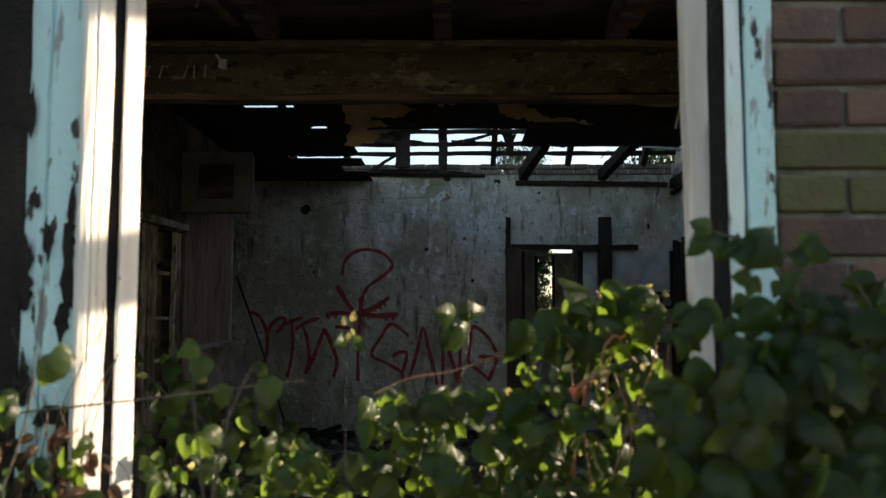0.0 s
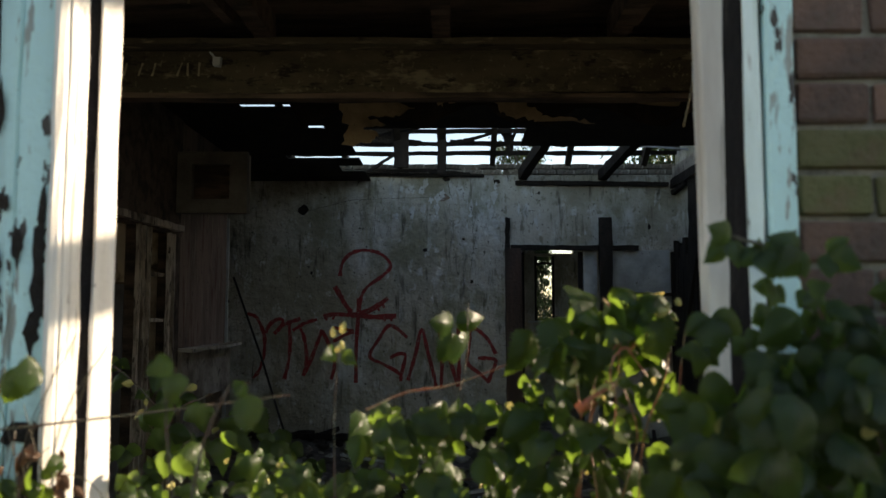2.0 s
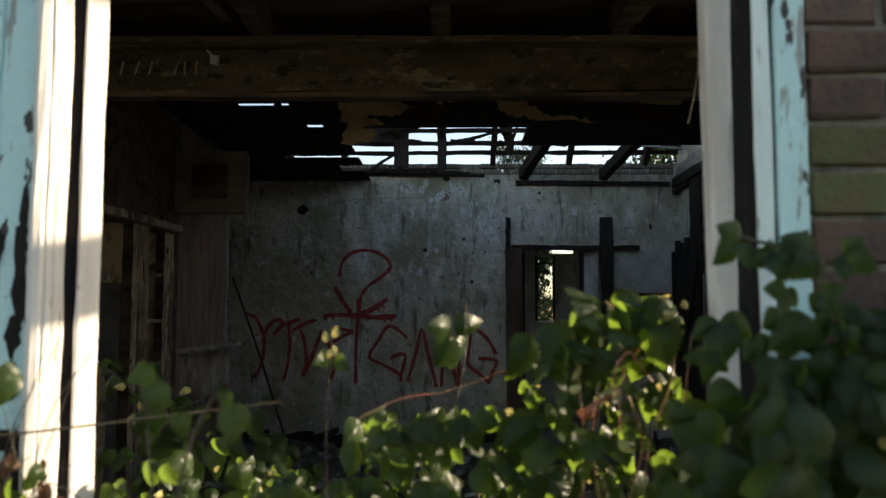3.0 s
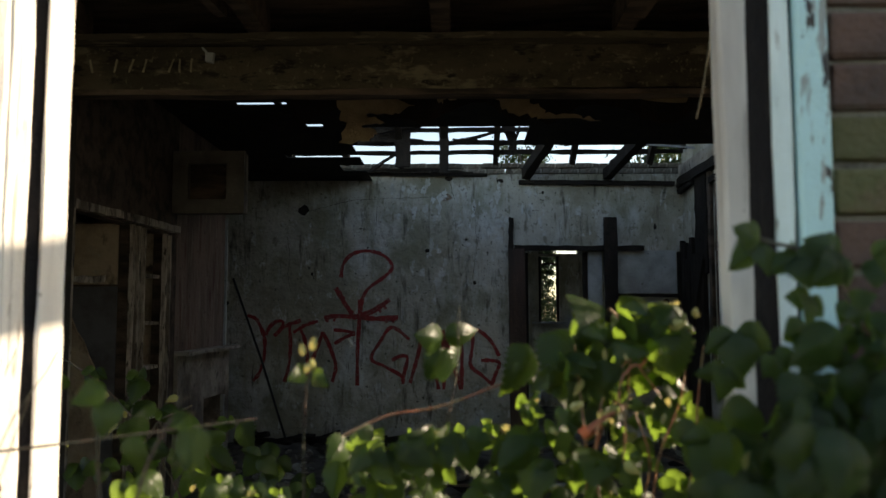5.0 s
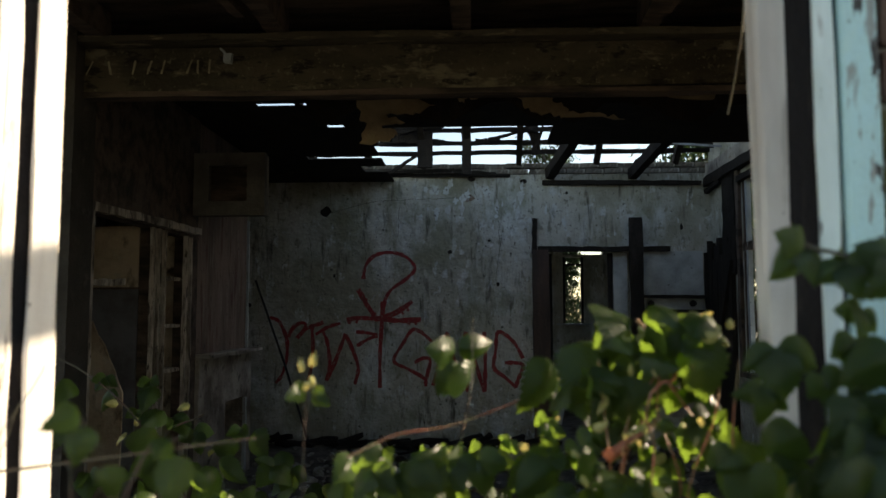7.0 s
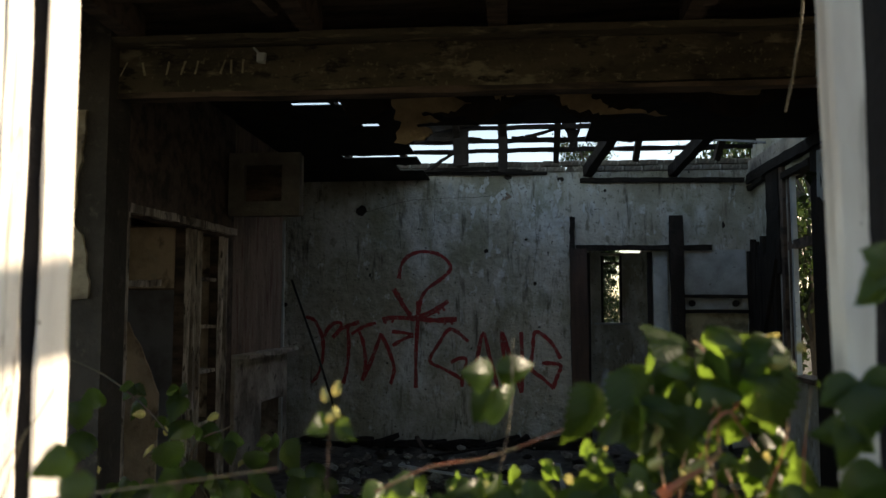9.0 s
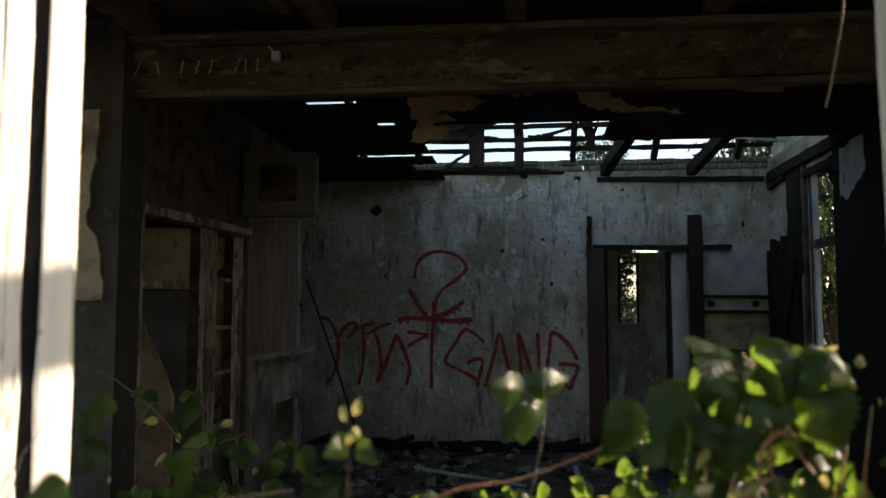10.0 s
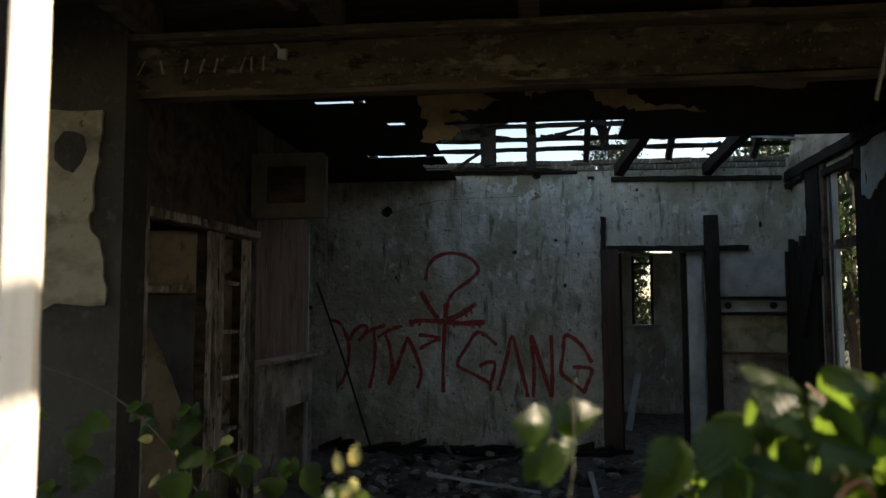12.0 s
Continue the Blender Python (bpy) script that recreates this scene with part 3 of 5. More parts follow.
part("splinter", bar((RIGHT - 0.10, 9.25, 1.3), (RIGHT - 0.05, 8.95, 2.05), 0.04, 0.03, 0.004, 5), CHAR, burnt)

plate = thing("wall_plate", "charred timber plate over the side window", "beam")
part("plate_body", bar((RIGHT - 0.04, BACK - 0.02, 3.005), (RIGHT - 0.04, 6.2, 2.985), 0.08, 0.10, 0.010, 20), CHAR, plate)
part("plaster_band", bar((RIGHT - 0.03, BACK - 0.02, 3.13), (RIGHT - 0.03, 6.2, 3.12), 0.05, 0.145, 0.008, 26), DIM_PLASTER, plate, "grimy bluish crumbling plaster along the wall top")
part("bracket", bar((RIGHT - 0.04, 9.30, 2.93), (RIGHT - 0.04, BACK - 0.02, 2.90), 0.05, 0.05, 0.006, 4), CHAR, plate)
part("stud", bar((RIGHT - 0.02, 9.06, 1.9), (RIGHT - 0.02, 9.06, 2.955), 0.05, 0.40, 0.008, 8), CHAR, plate)
part("stud", bar((RIGHT - 0.01, 8.79, 0.9), (RIGHT - 0.01, 8.79, 2.955), 0.05, 0.09, 0.006, 8), DARK_WOOD, plate)

side = tagged(new("window_2"), "side window with a weathered pale frame, no glass", "window", kind="structure")
for y, m in ((8.60, PALE_BOARD), (8.67, DARK_WOOD), (8.0, CHAR)):
    part("window_frame", bar((RIGHT + 0.02, y, 0.9), (RIGHT + 0.02, y, 2.83), 0.045, 0.05, 0.003, 8), m, side)
part("mullion", bar((RIGHT + 0.02, 7.99, 2.16), (RIGHT + 0.02, 8.72, 2.16), 0.05, 0.085, 0.004, 6), DARK_WOOD, side)
part("window_sill", bar((RIGHT + 0.03, 7.95, 0.9), (RIGHT + 0.03, 8.75, 0.9), 0.18, 0.05, 0.004, 6), DARK_WOOD, side)
part("window_head", bar((RIGHT + 0.03, 7.95, 2.85), (RIGHT + 0.03, 8.75, 2.85), 0.16, 0.06, 0.004, 6), CHAR, side)


def sheet(points, thick, axis_y):
    """A thin ragged sheet with the given outline in x and z."""
    bm = bmesh.new()
    face = bm.faces.new([bm.verts.new((x, axis_y, z)) for x, z in points])
    r = bmesh.ops.extrude_face_region(bm, geom=[face])
    for v in r["geom"]:
        if isinstance(v, bmesh.types.BMVert):
            v.co.y += thick
    bmesh.ops.triangulate(bm, faces=[f for f in bm.faces if len(f.verts) > 4])
    bmesh.ops.recalc_face_normals(bm, faces=bm.faces)
    return bm


def ragged(points, amount, steps=4):
    out = []
    for (x0, z0), (x1, z1) in zip(points, points[1:] + points[:1]):
        for k in range(steps):
            t = k / steps
            j = amount if k else 0
            out.append((x0 + (x1 - x0) * t + random.uniform(-j, j), z0 + (z1 - z0) * t + random.uniform(-j, j)))
    return out


charred_side = thing("charred_board", "blackened board with a bare pale patch on the side wall", "board")
part("board_body", bar((RIGHT - 0.02, 7.45, 0.0), (RIGHT - 0.02, 7.45, 2.98), 0.04, 0.98, 0.003, 6), CHAR, charred_side)
bm = sheet(ragged([(-0.28, 2.90), (0.22, 2.92), (0.25, 2.62), (0.05, 2.55), (-0.12, 2.45), (-0.3, 2.5)], 0.02), 0.008, 0)
bm.transform(Matrix.Translation((RIGHT - 0.052, 7.45, 0)) @ Matrix.Rotation(radians(-90), 4, "Z"))
part("pale_patch", bm, PALE_BOARD, charred_side, "bare pale patch")

# ---- back room: roof remains ----
def roof_z(y):
    return 3.32 + 0.6 * (9.95 - y)


batten = thing("roof_batten", "black tile batten of the stripped roof against the sky", "batten", "battens of the stripped roof")
part("batten_body", bar((-3.3, 0, 0), (2.9, 0, 0), 0.03, 0.050, 0.007, 40), CHAR, batten)
batten.matrix_basis = pose(0, 9.54, roof_z(9.54))
for y in (9.72, 9.865, 9.36, 9.0, 8.65, 8.3, 7.95, 7.6):
    copy_thing(batten, pose(0, y, roof_z(y) + random.uniform(-0.008, 0.008), random.uniform(-15, 15), 0, random.uniform(-0.3, 0.3)))
rafter = thing("rafter", "burnt roof rafter running up from the wall top", "rafter", "burnt rafters")
part("rafter_body", bar((0, 0, 0), (0, -3.2, 1.92), 0.06, 0.11, 0.006, 10), CHAR, rafter)
rafter.matrix_basis = pose(-0.145, 9.96, 3.24)
for x in (-2.6, -1.95, -1.3, -0.66, 0.45, 1.35, 2.25):
    copy_thing(rafter, pose(x, 9.96, 3.24))
for (a, b, w, h) in (((-0.615, 9.5, 3.14), (-0.615, 9.52, 3.7), 0.17, 0.03), ((-0.145, 9.5, 3.06), (-0.15, 9.52, 3.7), 0.10, 0.05)):
    hang = thing("hanging_board", "charred board hanging from the roof", "board")
    part("board_body", bar(a, b, w, h, 0.008, 6), CHAR, hang)
for a, b in (((0.80, 9.9, 3.12), (1.09, 7.6, 3.40)), ((1.76, 9.9, 3.11), (1.93, 7.6, 3.34))):
    j = thing("fallen_joist", "burnt sloping joist resting on the wall top", "joist", "sloping burnt joists")
    part("joist_body", bar(a, b, 0.10, 0.12, 0.008, 12), CHAR, j)
for a, b in (((-1.0, 9.6, 3.11), (-0.62, 9.62, 3.36)), ((0.1, 9.55, 3.46), (0.62, 9.6, 3.60)), ((-0.3, 9.7, 3.13), (0.18, 9.72, 3.10)), ((-1.9, 9.8, 3.12), (-0.3, 9.82, 3.16)), ((-2.7, 9.88, 3.10), (-1.1, 9.885, 3.115)), ((-1.05, 9.885, 3.12), (0.35, 9.88, 3.11)),
             ((0.6, 9.6, 3.30), (0.72, 9.62, 3.62)), ((-0.9, 9.4, 3.52), (-0.4, 9.45, 3.60)), ((-2.5, 9.0, 3.02), (-1.6, 9.5, 3.10)), ((1.9, 8.6, 3.28), (2.6, 8.5, 3.2))):
    lath = thing("broken_lath", "broken burnt lath caught in the roof", "lath", "broken laths")
    part("lath_body", bar(a, b, 0.03, 0.035, 0.006, 6), CHAR, lath)
for pts, y in (([(-1.0, 3.50), (-0.72, 3.47), (-0.5, 3.50), (-0.3, 3.46), (-0.32, 3.43), (-0.6, 3.43), (-0.85, 3.44)], 9.66), ([(-0.05, 3.50), (0.2, 3.49), (0.3, 3.44), (0.12, 3.45), (-0.04, 3.44)], 9.66), ([(-1.12, 3.69), (-0.62, 3.68), (-0.57, 3.47), (-0.70, 3.41), (-0.86, 3.43), (-1.12, 3.40)], 9.50),
               ([(0.5, 3.66), (0.66, 3.66), (0.68, 3.30), (0.6, 3.28), (0.58, 3.45)], 9.62), ([(1.2, 3.50), (1.75, 3.49), (1.8, 3.43), (1.5, 3.45), (1.2, 3.44)], 9.6), ([(1.85, 3.58), (2.6, 3.58), (2.6, 3.34), (2.3, 3.40), (2.0, 3.37)], 9.55)):
    rb = thing("ragged_board", "splintered black board stuck among the battens", "board", "splintered boards")
    part("board_body", sheet(ragged(pts, 0.014, 4), 0.015, y), CHAR, rb)
pole = thing("metal_strip", "thin grey metal strip fallen across the rafters", "metal strip")
part("strip_body", bar((2.02, 9.0, 3.28), (2.5, 8.9, 3.22), 0.02, 0.02, 0.001, 3), STEEL, pole)
for k in range(14):
    x = 1.2 + random.uniform(-0.3, 0.9)
    y = random.uniform(9.3, 9.8)
    twig = thing("twig", "bare twig poking through the roof gaps", "twig", "twigs in the roof")
    part("twig_body", tube([(x, y - 0.4, roof_z(y) - 0.06), (x, y, roof_z(y) + 0.02), (x + random.uniform(-0.1, 0.1), y, roof_z(y) + 0.1), (x + random.uniform(-0.25, 0.25), y + 0.1, roof_z(y) + random.uniform(0.15, 0.3))], 0.006, 5, 0.4), CHAR, twig)

flap = thing("hanging_ceiling", "charred ceiling lath and plaster sagging behind the beam", "ceiling remains")
line = [(-3.2 + 0.1 * k, (2.90 if k < 22 else 2.74) + 0.05 * math.sin(k * 0.8) + random.uniform(-0.035, 0.03)) for k in range(59)]
part("charred_lath", sheet([(-3.2, 3.045)] + line + [(2.6, 3.045)], 0.02, 5.455), CHAR, flap)
part("plaster_remnant", sheet(ragged([(-0.75, 2.90), (-0.74, 2.70), (-0.69, 2.68), (-0.74, 2.55), (-0.55, 2.56), (-0.50, 2.62), (-0.60, 2.66), (-0.45, 2.68), (-0.62, 2.74), (-0.40, 2.73), (-0.26, 2.79), (-0.36, 2.82), (-0.29, 2.90)], 0.016, 5), 0.02, 5.43), PEELED, flap, "peeled ochre plaster")
part("plaster_remnant", sheet(ragged([(-0.21, 2.89), (-0.12, 2.84), (-0.08, 2.80), (-0.06, 2.83), (0.03, 2.83), (0.08, 2.87)], 0.016, 5), 0.02, 5.43), PEELED, flap, "peeled ochre plaster")
part("plaster_remnant", sheet(ragged([(0.10, 2.87), (0.26, 2.83), (0.34, 2.74), (0.52, 2.715), (0.55, 2.70), (0.92, 2.685), (0.80, 2.715), (0.60, 2.74), (0.50, 2.79), (0.46, 2.87)], 0.016, 5), 0.02, 5.43), PEELED, flap, "peeled ochre plaster")
part("plaster_remnant", sheet(ragged([(1.05, 2.86), (1.5, 2.84), (1.45, 2.80), (1.2, 2.82)], 0.01, 3), 0.02, 5.43), PEELED, flap, "peeled ochre plaster")

# ---- left side: cupboards, chimney breast ----
cupboard = thing("built_in_cupboard", "wrecked built-in cupboard with peeling frame and bare shelves", "cupboard")
part("back_panel", box(-2.72, -2.70, 4.86, 5.925, 0, 2.1), BEIGE_BOARD, cupboard, "stained beige back board")
part("back_panel", box(-2.72, -2.70, 6.055, 6.615, 0, 2.1), BEIGE_BOARD, cupboard, "stained beige back board")
part("side_panel", box(-2.70, -2.34, 5.93, 6.05, 0, 2.1), DARK_WOOD, cupboard)
part("side_panel", box(-2.70, -2.34, 6.62, 6.74, 0, 2.1), DARK_WOOD, cupboard)
part("top_rail", bar((LEFT + 0.02, 4.90, 2.105), (LEFT + 0.02, 6.80, 2.14), 0.05, 0.052, 0.005, 18), STILE_PAINT, cupboard, "peeling top rail")
for y, w in ((4.99, 0.042), (5.90, 0.022), (6.00, 0.040), (6.10, 0.022), (6.53, 0.034), (6.62, 0.024)):
    part("stile", bar((LEFT + 0.02, y, 0.0), (LEFT + 0.02, y, 2.08), 0.032, w, 0.003, 14), STILE_PAINT, cupboard, "peeling painted stile")
for z in (1.752, 1.401, 1.076, 0.70):
    part("shelf", bar((-2.48, 6.06, z), (-2.48, 6.60, z), 0.42, 0.025, 0.003, 4), STILE_PAINT, cupboard)
part("cross_rail", bar((-2.30, 5.02, 1.665), (-2.30, 5.60, 1.69), 0.04, 0.04, 0.006, 6), STILE_PAINT, cupboard)
part("end_board", box(-2.70, -2.335, 5.912, 5.928, 1.67, 2.09, wear=0.002), BEIGE_BOARD, cupboard, "stained beige end board")
part("end_board", box(-2.70, -2.335, 5.912, 5.928, 0.02, 1.655, wear=0.002), SLATE_SHEET, cupboard, "dull blue-grey sheet")
part("end_board", box(-2.70, -2.335, 6.603, 6.618, 0.02, 2.09, wear=0.002), BEIGE_BOARD, cupboard, "stained beige end board")
bm = sheet(ragged([(-2.60, 0.05), (-2.56, 1.42), (-2.49, 1.44), (-2.37, 1.20), (-2.275, 0.98), (-2.285, 0.05)], 0.008, 3), 0.02, 5.58)
part("torn_panel", bm, BEIGE_BOARD, cupboard, "torn leaning panel")

chimney = thing("chimney_breast", "chimney breast with faded pink paint above a boarded fireplace", "chimney breast")
part("breast", box(-3.0, LEFT - 0.01, 6.86, 8.26, 1.17, 3.04), PINK, chimney)
for y0, y1, z0 in ((6.86, 7.55, 0), (7.552, 8.118, 0.73), (8.12, 8.34, 0)):
    part("surround", box(-3.0, LEFT + 0.03, y0, y1, z0, 1.14), DIM_PLASTER, chimney, "grimy fireplace surround")
part("hearth_back", box(-3.0, -2.7, 7.56, 8.11, 0, 0.72), CHAR, chimney)
part("mantel", bar((LEFT + 0.05, 6.86, 1.152), (LEFT + 0.05, 8.40, 1.165), 0.14, 0.028, 0.005, 14), DIM_PLASTER, chimney, "chipped mantel edge")
part("corner_bead", bar((LEFT + 0.005, 8.255, 1.18), (LEFT + 0.005, 8.255, 2.4), 0.02, 0.03, 0.003, 10), PALE_BOARD, chimney, "worn pale corner")
part("opening_trim", bar((LEFT + 0.04, 8.10, 0.05), (LEFT + 0.04, 8.10, 0.72), 0.03, 0.04, 0.003, 6), PALE_BOARD, chimney)

hatch = thing("wall_box", "square grey boxed cupboard with a dark recess, high on the wall", "box")
part("frame", wall_with_holes(-2.21, -1.65, 2.25, 2.74, [(-2.09, -1.79, 2.36, 2.64)], lambda b, u0, u1, v0, v1: add_box(b, u0, u1, 6.6, 6.66, v0, v1)), BOX_GREY, hatch)
part("back", box(-2.2, -1.66, 6.74, 6.76, 2.26, 2.73), DARK_WOOD, hatch)
part("side", box(-1.68, -1.655, 6.662, 6.74, 2.26, 2.73), DIM_PLASTER, hatch)
part("bottom", box(-2.2, -1.682, 6.662, 6.74, 2.255, 2.28), DARK_WOOD, hatch)
part("top", box(-2.2, -1.682, 6.662, 6.74, 2.705, 2.73), DARK_WOOD, hatch)

patch = thing("plaster_patch", "surviving cream plaster with a grey bald spot on bare render", "plaster")
part("skin", sheet(ragged([(-2.75, 2.58), (-2.24, 2.565), (-2.25, 2.40), (-2.27, 2.25), (-2.28, 2.10), (-2.30, 1.98), (-2.24, 1.90), (-2.215, 1.80), (-2.20, 1.57), (-2.45, 1.58), (-2.56, 1.54), (-2.75, 1.50)], 0.012, 3), 0.02, 4.528), CREAM_PLASTER, patch)
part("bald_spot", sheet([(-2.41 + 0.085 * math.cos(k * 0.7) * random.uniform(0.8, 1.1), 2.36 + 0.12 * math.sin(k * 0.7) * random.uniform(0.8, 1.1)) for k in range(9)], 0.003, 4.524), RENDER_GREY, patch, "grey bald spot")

stick = thing("leaning_stick", "thin black stick leaning against the plaster wall", "stick")
part("stick_body", tube([(-2.62, BACK - 0.02, 1.90), (-2.25, BACK - 0.10, 0.95), (-1.93, BACK - 0.22, 0.06)], 0.014, 7), STICK, stick)
plank = thing("leaning_plank", "grey plank leaning in the room behind", "plank")
part("plank_body", bar((1.01, 11.5, 0.03), (1.15, 11.55, 0.79), 0.08, 0.03, 0.003, 4), PALE_BOARD, plank)

# far window
far = tagged(new("window_3"), "small dark-framed window opening in the far wall", "window", kind="structure")
for x in (1.325, 1.625):
    part("window_frame", bar((x, 13.85, 1.37), (x, 13.85, 2.44), 0.045, 0.08, 0.004, 6), CHAR, far)
part("window_sill", bar((1.2, 13.8, 1.36), (1.75, 13.8, 1.36), 0.14, 0.03, 0.003, 4), PALE_BOARD, far)
part("glazing_bar", bar((1.31, 13.85, 2.32), (1.64, 13.85, 2.32), 0.03, 0.03, 0.003, 4), CHAR, far)

# beam hook and lettering bars
hook = thing("beam_bracket", "small pale bracket nailed to the beam", "bracket")
part("bracket_body", box(-1.35, -1.31, 4.61, 4.648, 2.825, 2.875, wear=0.004), PALE_BOARD, hook)
part("bracket_arm", bar((-1.345, 4.62, 2.875), (-1.37, 4.625, 2.905), 0.016, 0.010, 0.002, 2), PALE_BOARD, hook)
marks = thing("chalk_marks", "faint pale chalk marks on the beam", "marking")
for k, x in enumerate((-2.12, -1.98, -1.86, -1.78, -1.70, -1.56, -1.50, -1.44)):
    part("chalk_stroke", bar((x, 4.645, 2.775), (x + random.uniform(-0.02, 0.04), 4.645, 2.85), 0.010, 0.004, 0.002, 2), OCHRE_BOARD, marks)

# rags of wire and lath under the front ceiling
for pts, r in (([(0.57, 2.0, 3.19), (0.572, 2.0, 2.6), (0.578, 2.0, 2.15), (0.566, 2.02, 1.98), (0.545, 2.03, 1.87)], 0.0026), ([(-1.35, 4.0, 3.19), (-1.28, 4.0, 3.02), (-1.30, 4.02, 2.95)], 0.008), ([(0.35, 3.9, 3.19), (0.30, 3.95, 3.0)], 0.008), ([(0.42, 3.9, 3.19), (0.38, 3.95, 2.98)], 0.008)):
    w = thing("hanging_cable", "loose cable hanging from the ceiling", "cable")
    part("cable_body", tube(smooth_line(pts, 4), r, 6), OLD_WOOD, w)
for a, b, w, h in (((-2.9, 4.3, 3.06), (-0.9, 4.25, 3.10), 0.05, 0.06), ((-0.95, 4.1, 3.12), (1.5, 4.15, 3.10), 0.05, 0.05), ((0.95, 4.4, 3.0), (1.1, 3.6, 3.2), 0.06, 0.06), ((-1.2, 4.4, 3.02), (-1.45, 3.5, 3.2), 0.06, 0.06)):
    n = thing("ceiling_noggin", "sooty cross timber between the joists", "timber", "cross timbers")
    part("timber_body", bar(a, b, w, h, 0.005, 8), DARK_WOOD, n)

# broken plaster and cracks on the back wall
damage = thing("wall_damage", "small holes and hairline cracks in the plaster", "wall damage")
for x, z, w, h, m in ((-0.13, 2.845, 0.07, 0.05, PINK), (-0.16, 2.88, 0.05, 0.03, CHAR), (-1.81, 2.70, 0.06, 0.07, CHAR), (-2.695, 1.61, 0.028, 0.028, CHAR), (-1.05, 2.26, 0.012, 0.012, CHAR), (-0.35, 2.22, 0.03, 0.025, CHAR), (0.2, 1.85, 0.02, 0.03, CHAR),
                      (-0.1, 3.07, 0.05, 0.03, CHAR), (0.5, 3.04, 0.05, 0.03, CHAR), (0.1, 2.35, 0.015, 0.02, CHAR), (-1.7, 1.95, 0.02, 0.03, CHAR), (0.35, 2.2, 0.012, 0.012, CHAR), (1.0, 2.9, 0.02, 0.02, CHAR), (2.3, 2.5, 0.02, 0.05, CHAR)):
    part("hole", sheet([(x + w * math.cos(k * 0.7) * random.uniform(0.6, 1.2), z + h * math.sin(k * 0.7) * random.uniform(0.6, 1.2)) for k in range(9)], 0.003, BACK - 0.004), m, damage)
for pts in ([(-2.0, 2.4), (-1.96, 2.15), (-1.98, 1.95), (-1.94, 1.75)], [(-1.81, 2.68), (-1.2, 2.82), (-0.6, 2.84), (-0.1, 2.86)], [(-1.38, 2.5), (-1.33, 2.2), (-1.36, 1.9)], [(-0.95, 2.75), (-0.96, 2.4)], [(0.2, 2.75), (0.22, 2.3), (0.17, 1.9)], [(-0.1, 3.1), (-0.05, 2.9), (0.02, 2.75)]):
    line = smooth_line([(x + random.uniform(-0.01, 0.01), BACK - 0.002, z) for x, z in pts], 6)
    part("crack", tube([p + Vector((random.uniform(-0.008, 0.008), 0, random.uniform(-0.008, 0.008))) for p in line], 0.0018, 4), CHAR, damage)
for k in range(46):
    x, z = random.gauss(0.25, 0.55), min(3.07, random.gauss(2.82, 0.17))
    w, h = random.uniform(0.012, 0.05), random.uniform(0.02, 0.085)
    outline = [(x + w * math.cos(q * 0.37) * random.uniform(0.35, 1.3), z + h * math.sin(q * 0.37) * random.uniform(0.35, 1.3)) for q in range(17)]
    if x > -0.9 and not 0.55 < x < 0.72:
        part("loose_skin", sheet(outline, 0.003, BACK - 0.005 - 0.0002 * k), PALE_PLASTER, damage, "lifting pale paint skin")


# ---- brambles ----
def leaf_mesh(name, mat, length=1.0, width=0.8, fold=0.10, droop=0.25, twist=0.0, seed=0):
    """A rounded, toothed, puckered bramble leaf; stalk at the origin, tip along -z, upper side towards -y."""
    rnd = random.Random(seed)
    bm = bmesh.new()
    steps = 20
    across = (-1.0, -0.62, -0.28, 0.0, 0.28, 0.62, 1.0)
    lean = rnd.uniform(-0.06, 0.06)
    rows = []
    for k in range(steps + 1):
        t = k / steps
        body = math.sin(math.pi * min(1.0, t / 0.96) ** 0.76) if t < 0.96 else 0.0
        w = width * 0.5 * max(body, 0.0) ** 0.72 * (1.08 - 0.26 * t)
        w = 0.0 if k in (0, steps) else w
        tooth = 0.12 if k % 2 else -0.09
        row = []
        for a in across:
            edge = abs(a) == 1.0
            ww = w * (1 + (tooth + rnd.uniform(-0.03, 0.03) if edge else 0))
            x = a * ww * length
            pucker = 0.014 * math.sin(9 * (t + 0.55 * abs(a) * width) * 2.2) * (1 - abs(a) * 0.4)
            y = droop * t ** 2 * length - 0.12 * length * math.sin(math.pi * t) + fold * abs(x) * 1.6 + 0.32 * x * x / max(width, 0.1) + pucker + twist * t * x * 0.6
            z = -t * length + 0.10 * abs(a) * w * length * (1 - t) - (0.022 if edge and k % 2 else 0)
            row.append(bm.verts.new((x + lean * math.sin(math.pi * t), y, z)))
        rows.append(row)
    for one, two in zip(rows, rows[1:]):
        for q in range(len(across) - 1):
            bm.faces.new((one[q], one[q + 1], two[q + 1], two[q]))
    bmesh.ops.remove_doubles(bm, verts=bm.verts, dist=1e-4)
    for f in bm.faces:
        f.smooth = True
    me = bpy.data.meshes.new(name)
    bm.normal_update()
    bm.to_mesh(me)
    bm.free()
    me.materials.append(mat)
    return me


LEAVES = [leaf_mesh("leaf", LEAF, 1, w, f, d, t, i) for i, (w, f, d, t) in enumerate([(0.80, 0.10, 0.10, 0.0), (0.90, 0.06, 0.30, 0.3), (0.74, 0.22, 0.20, -0.3), (0.84, -0.06, 0.35, 0.2), (0.76, 0.30, 0.05, -0.1), (0.92, 0.12, 0.45, 0.0), (0.82, 0.16, 0.60, 0.4), (0.70, 0.34, 0.35, 0.1)])]
WITHERED = [leaf_mesh("leaf", DEAD_LEAF, 1, w, f, d, t, 40 + i) for i, (w, f, d, t) in enumerate([(0.50, 0.5, 0.30, 0.4), (0.60, 0.4, -0.2, -0.4)])]
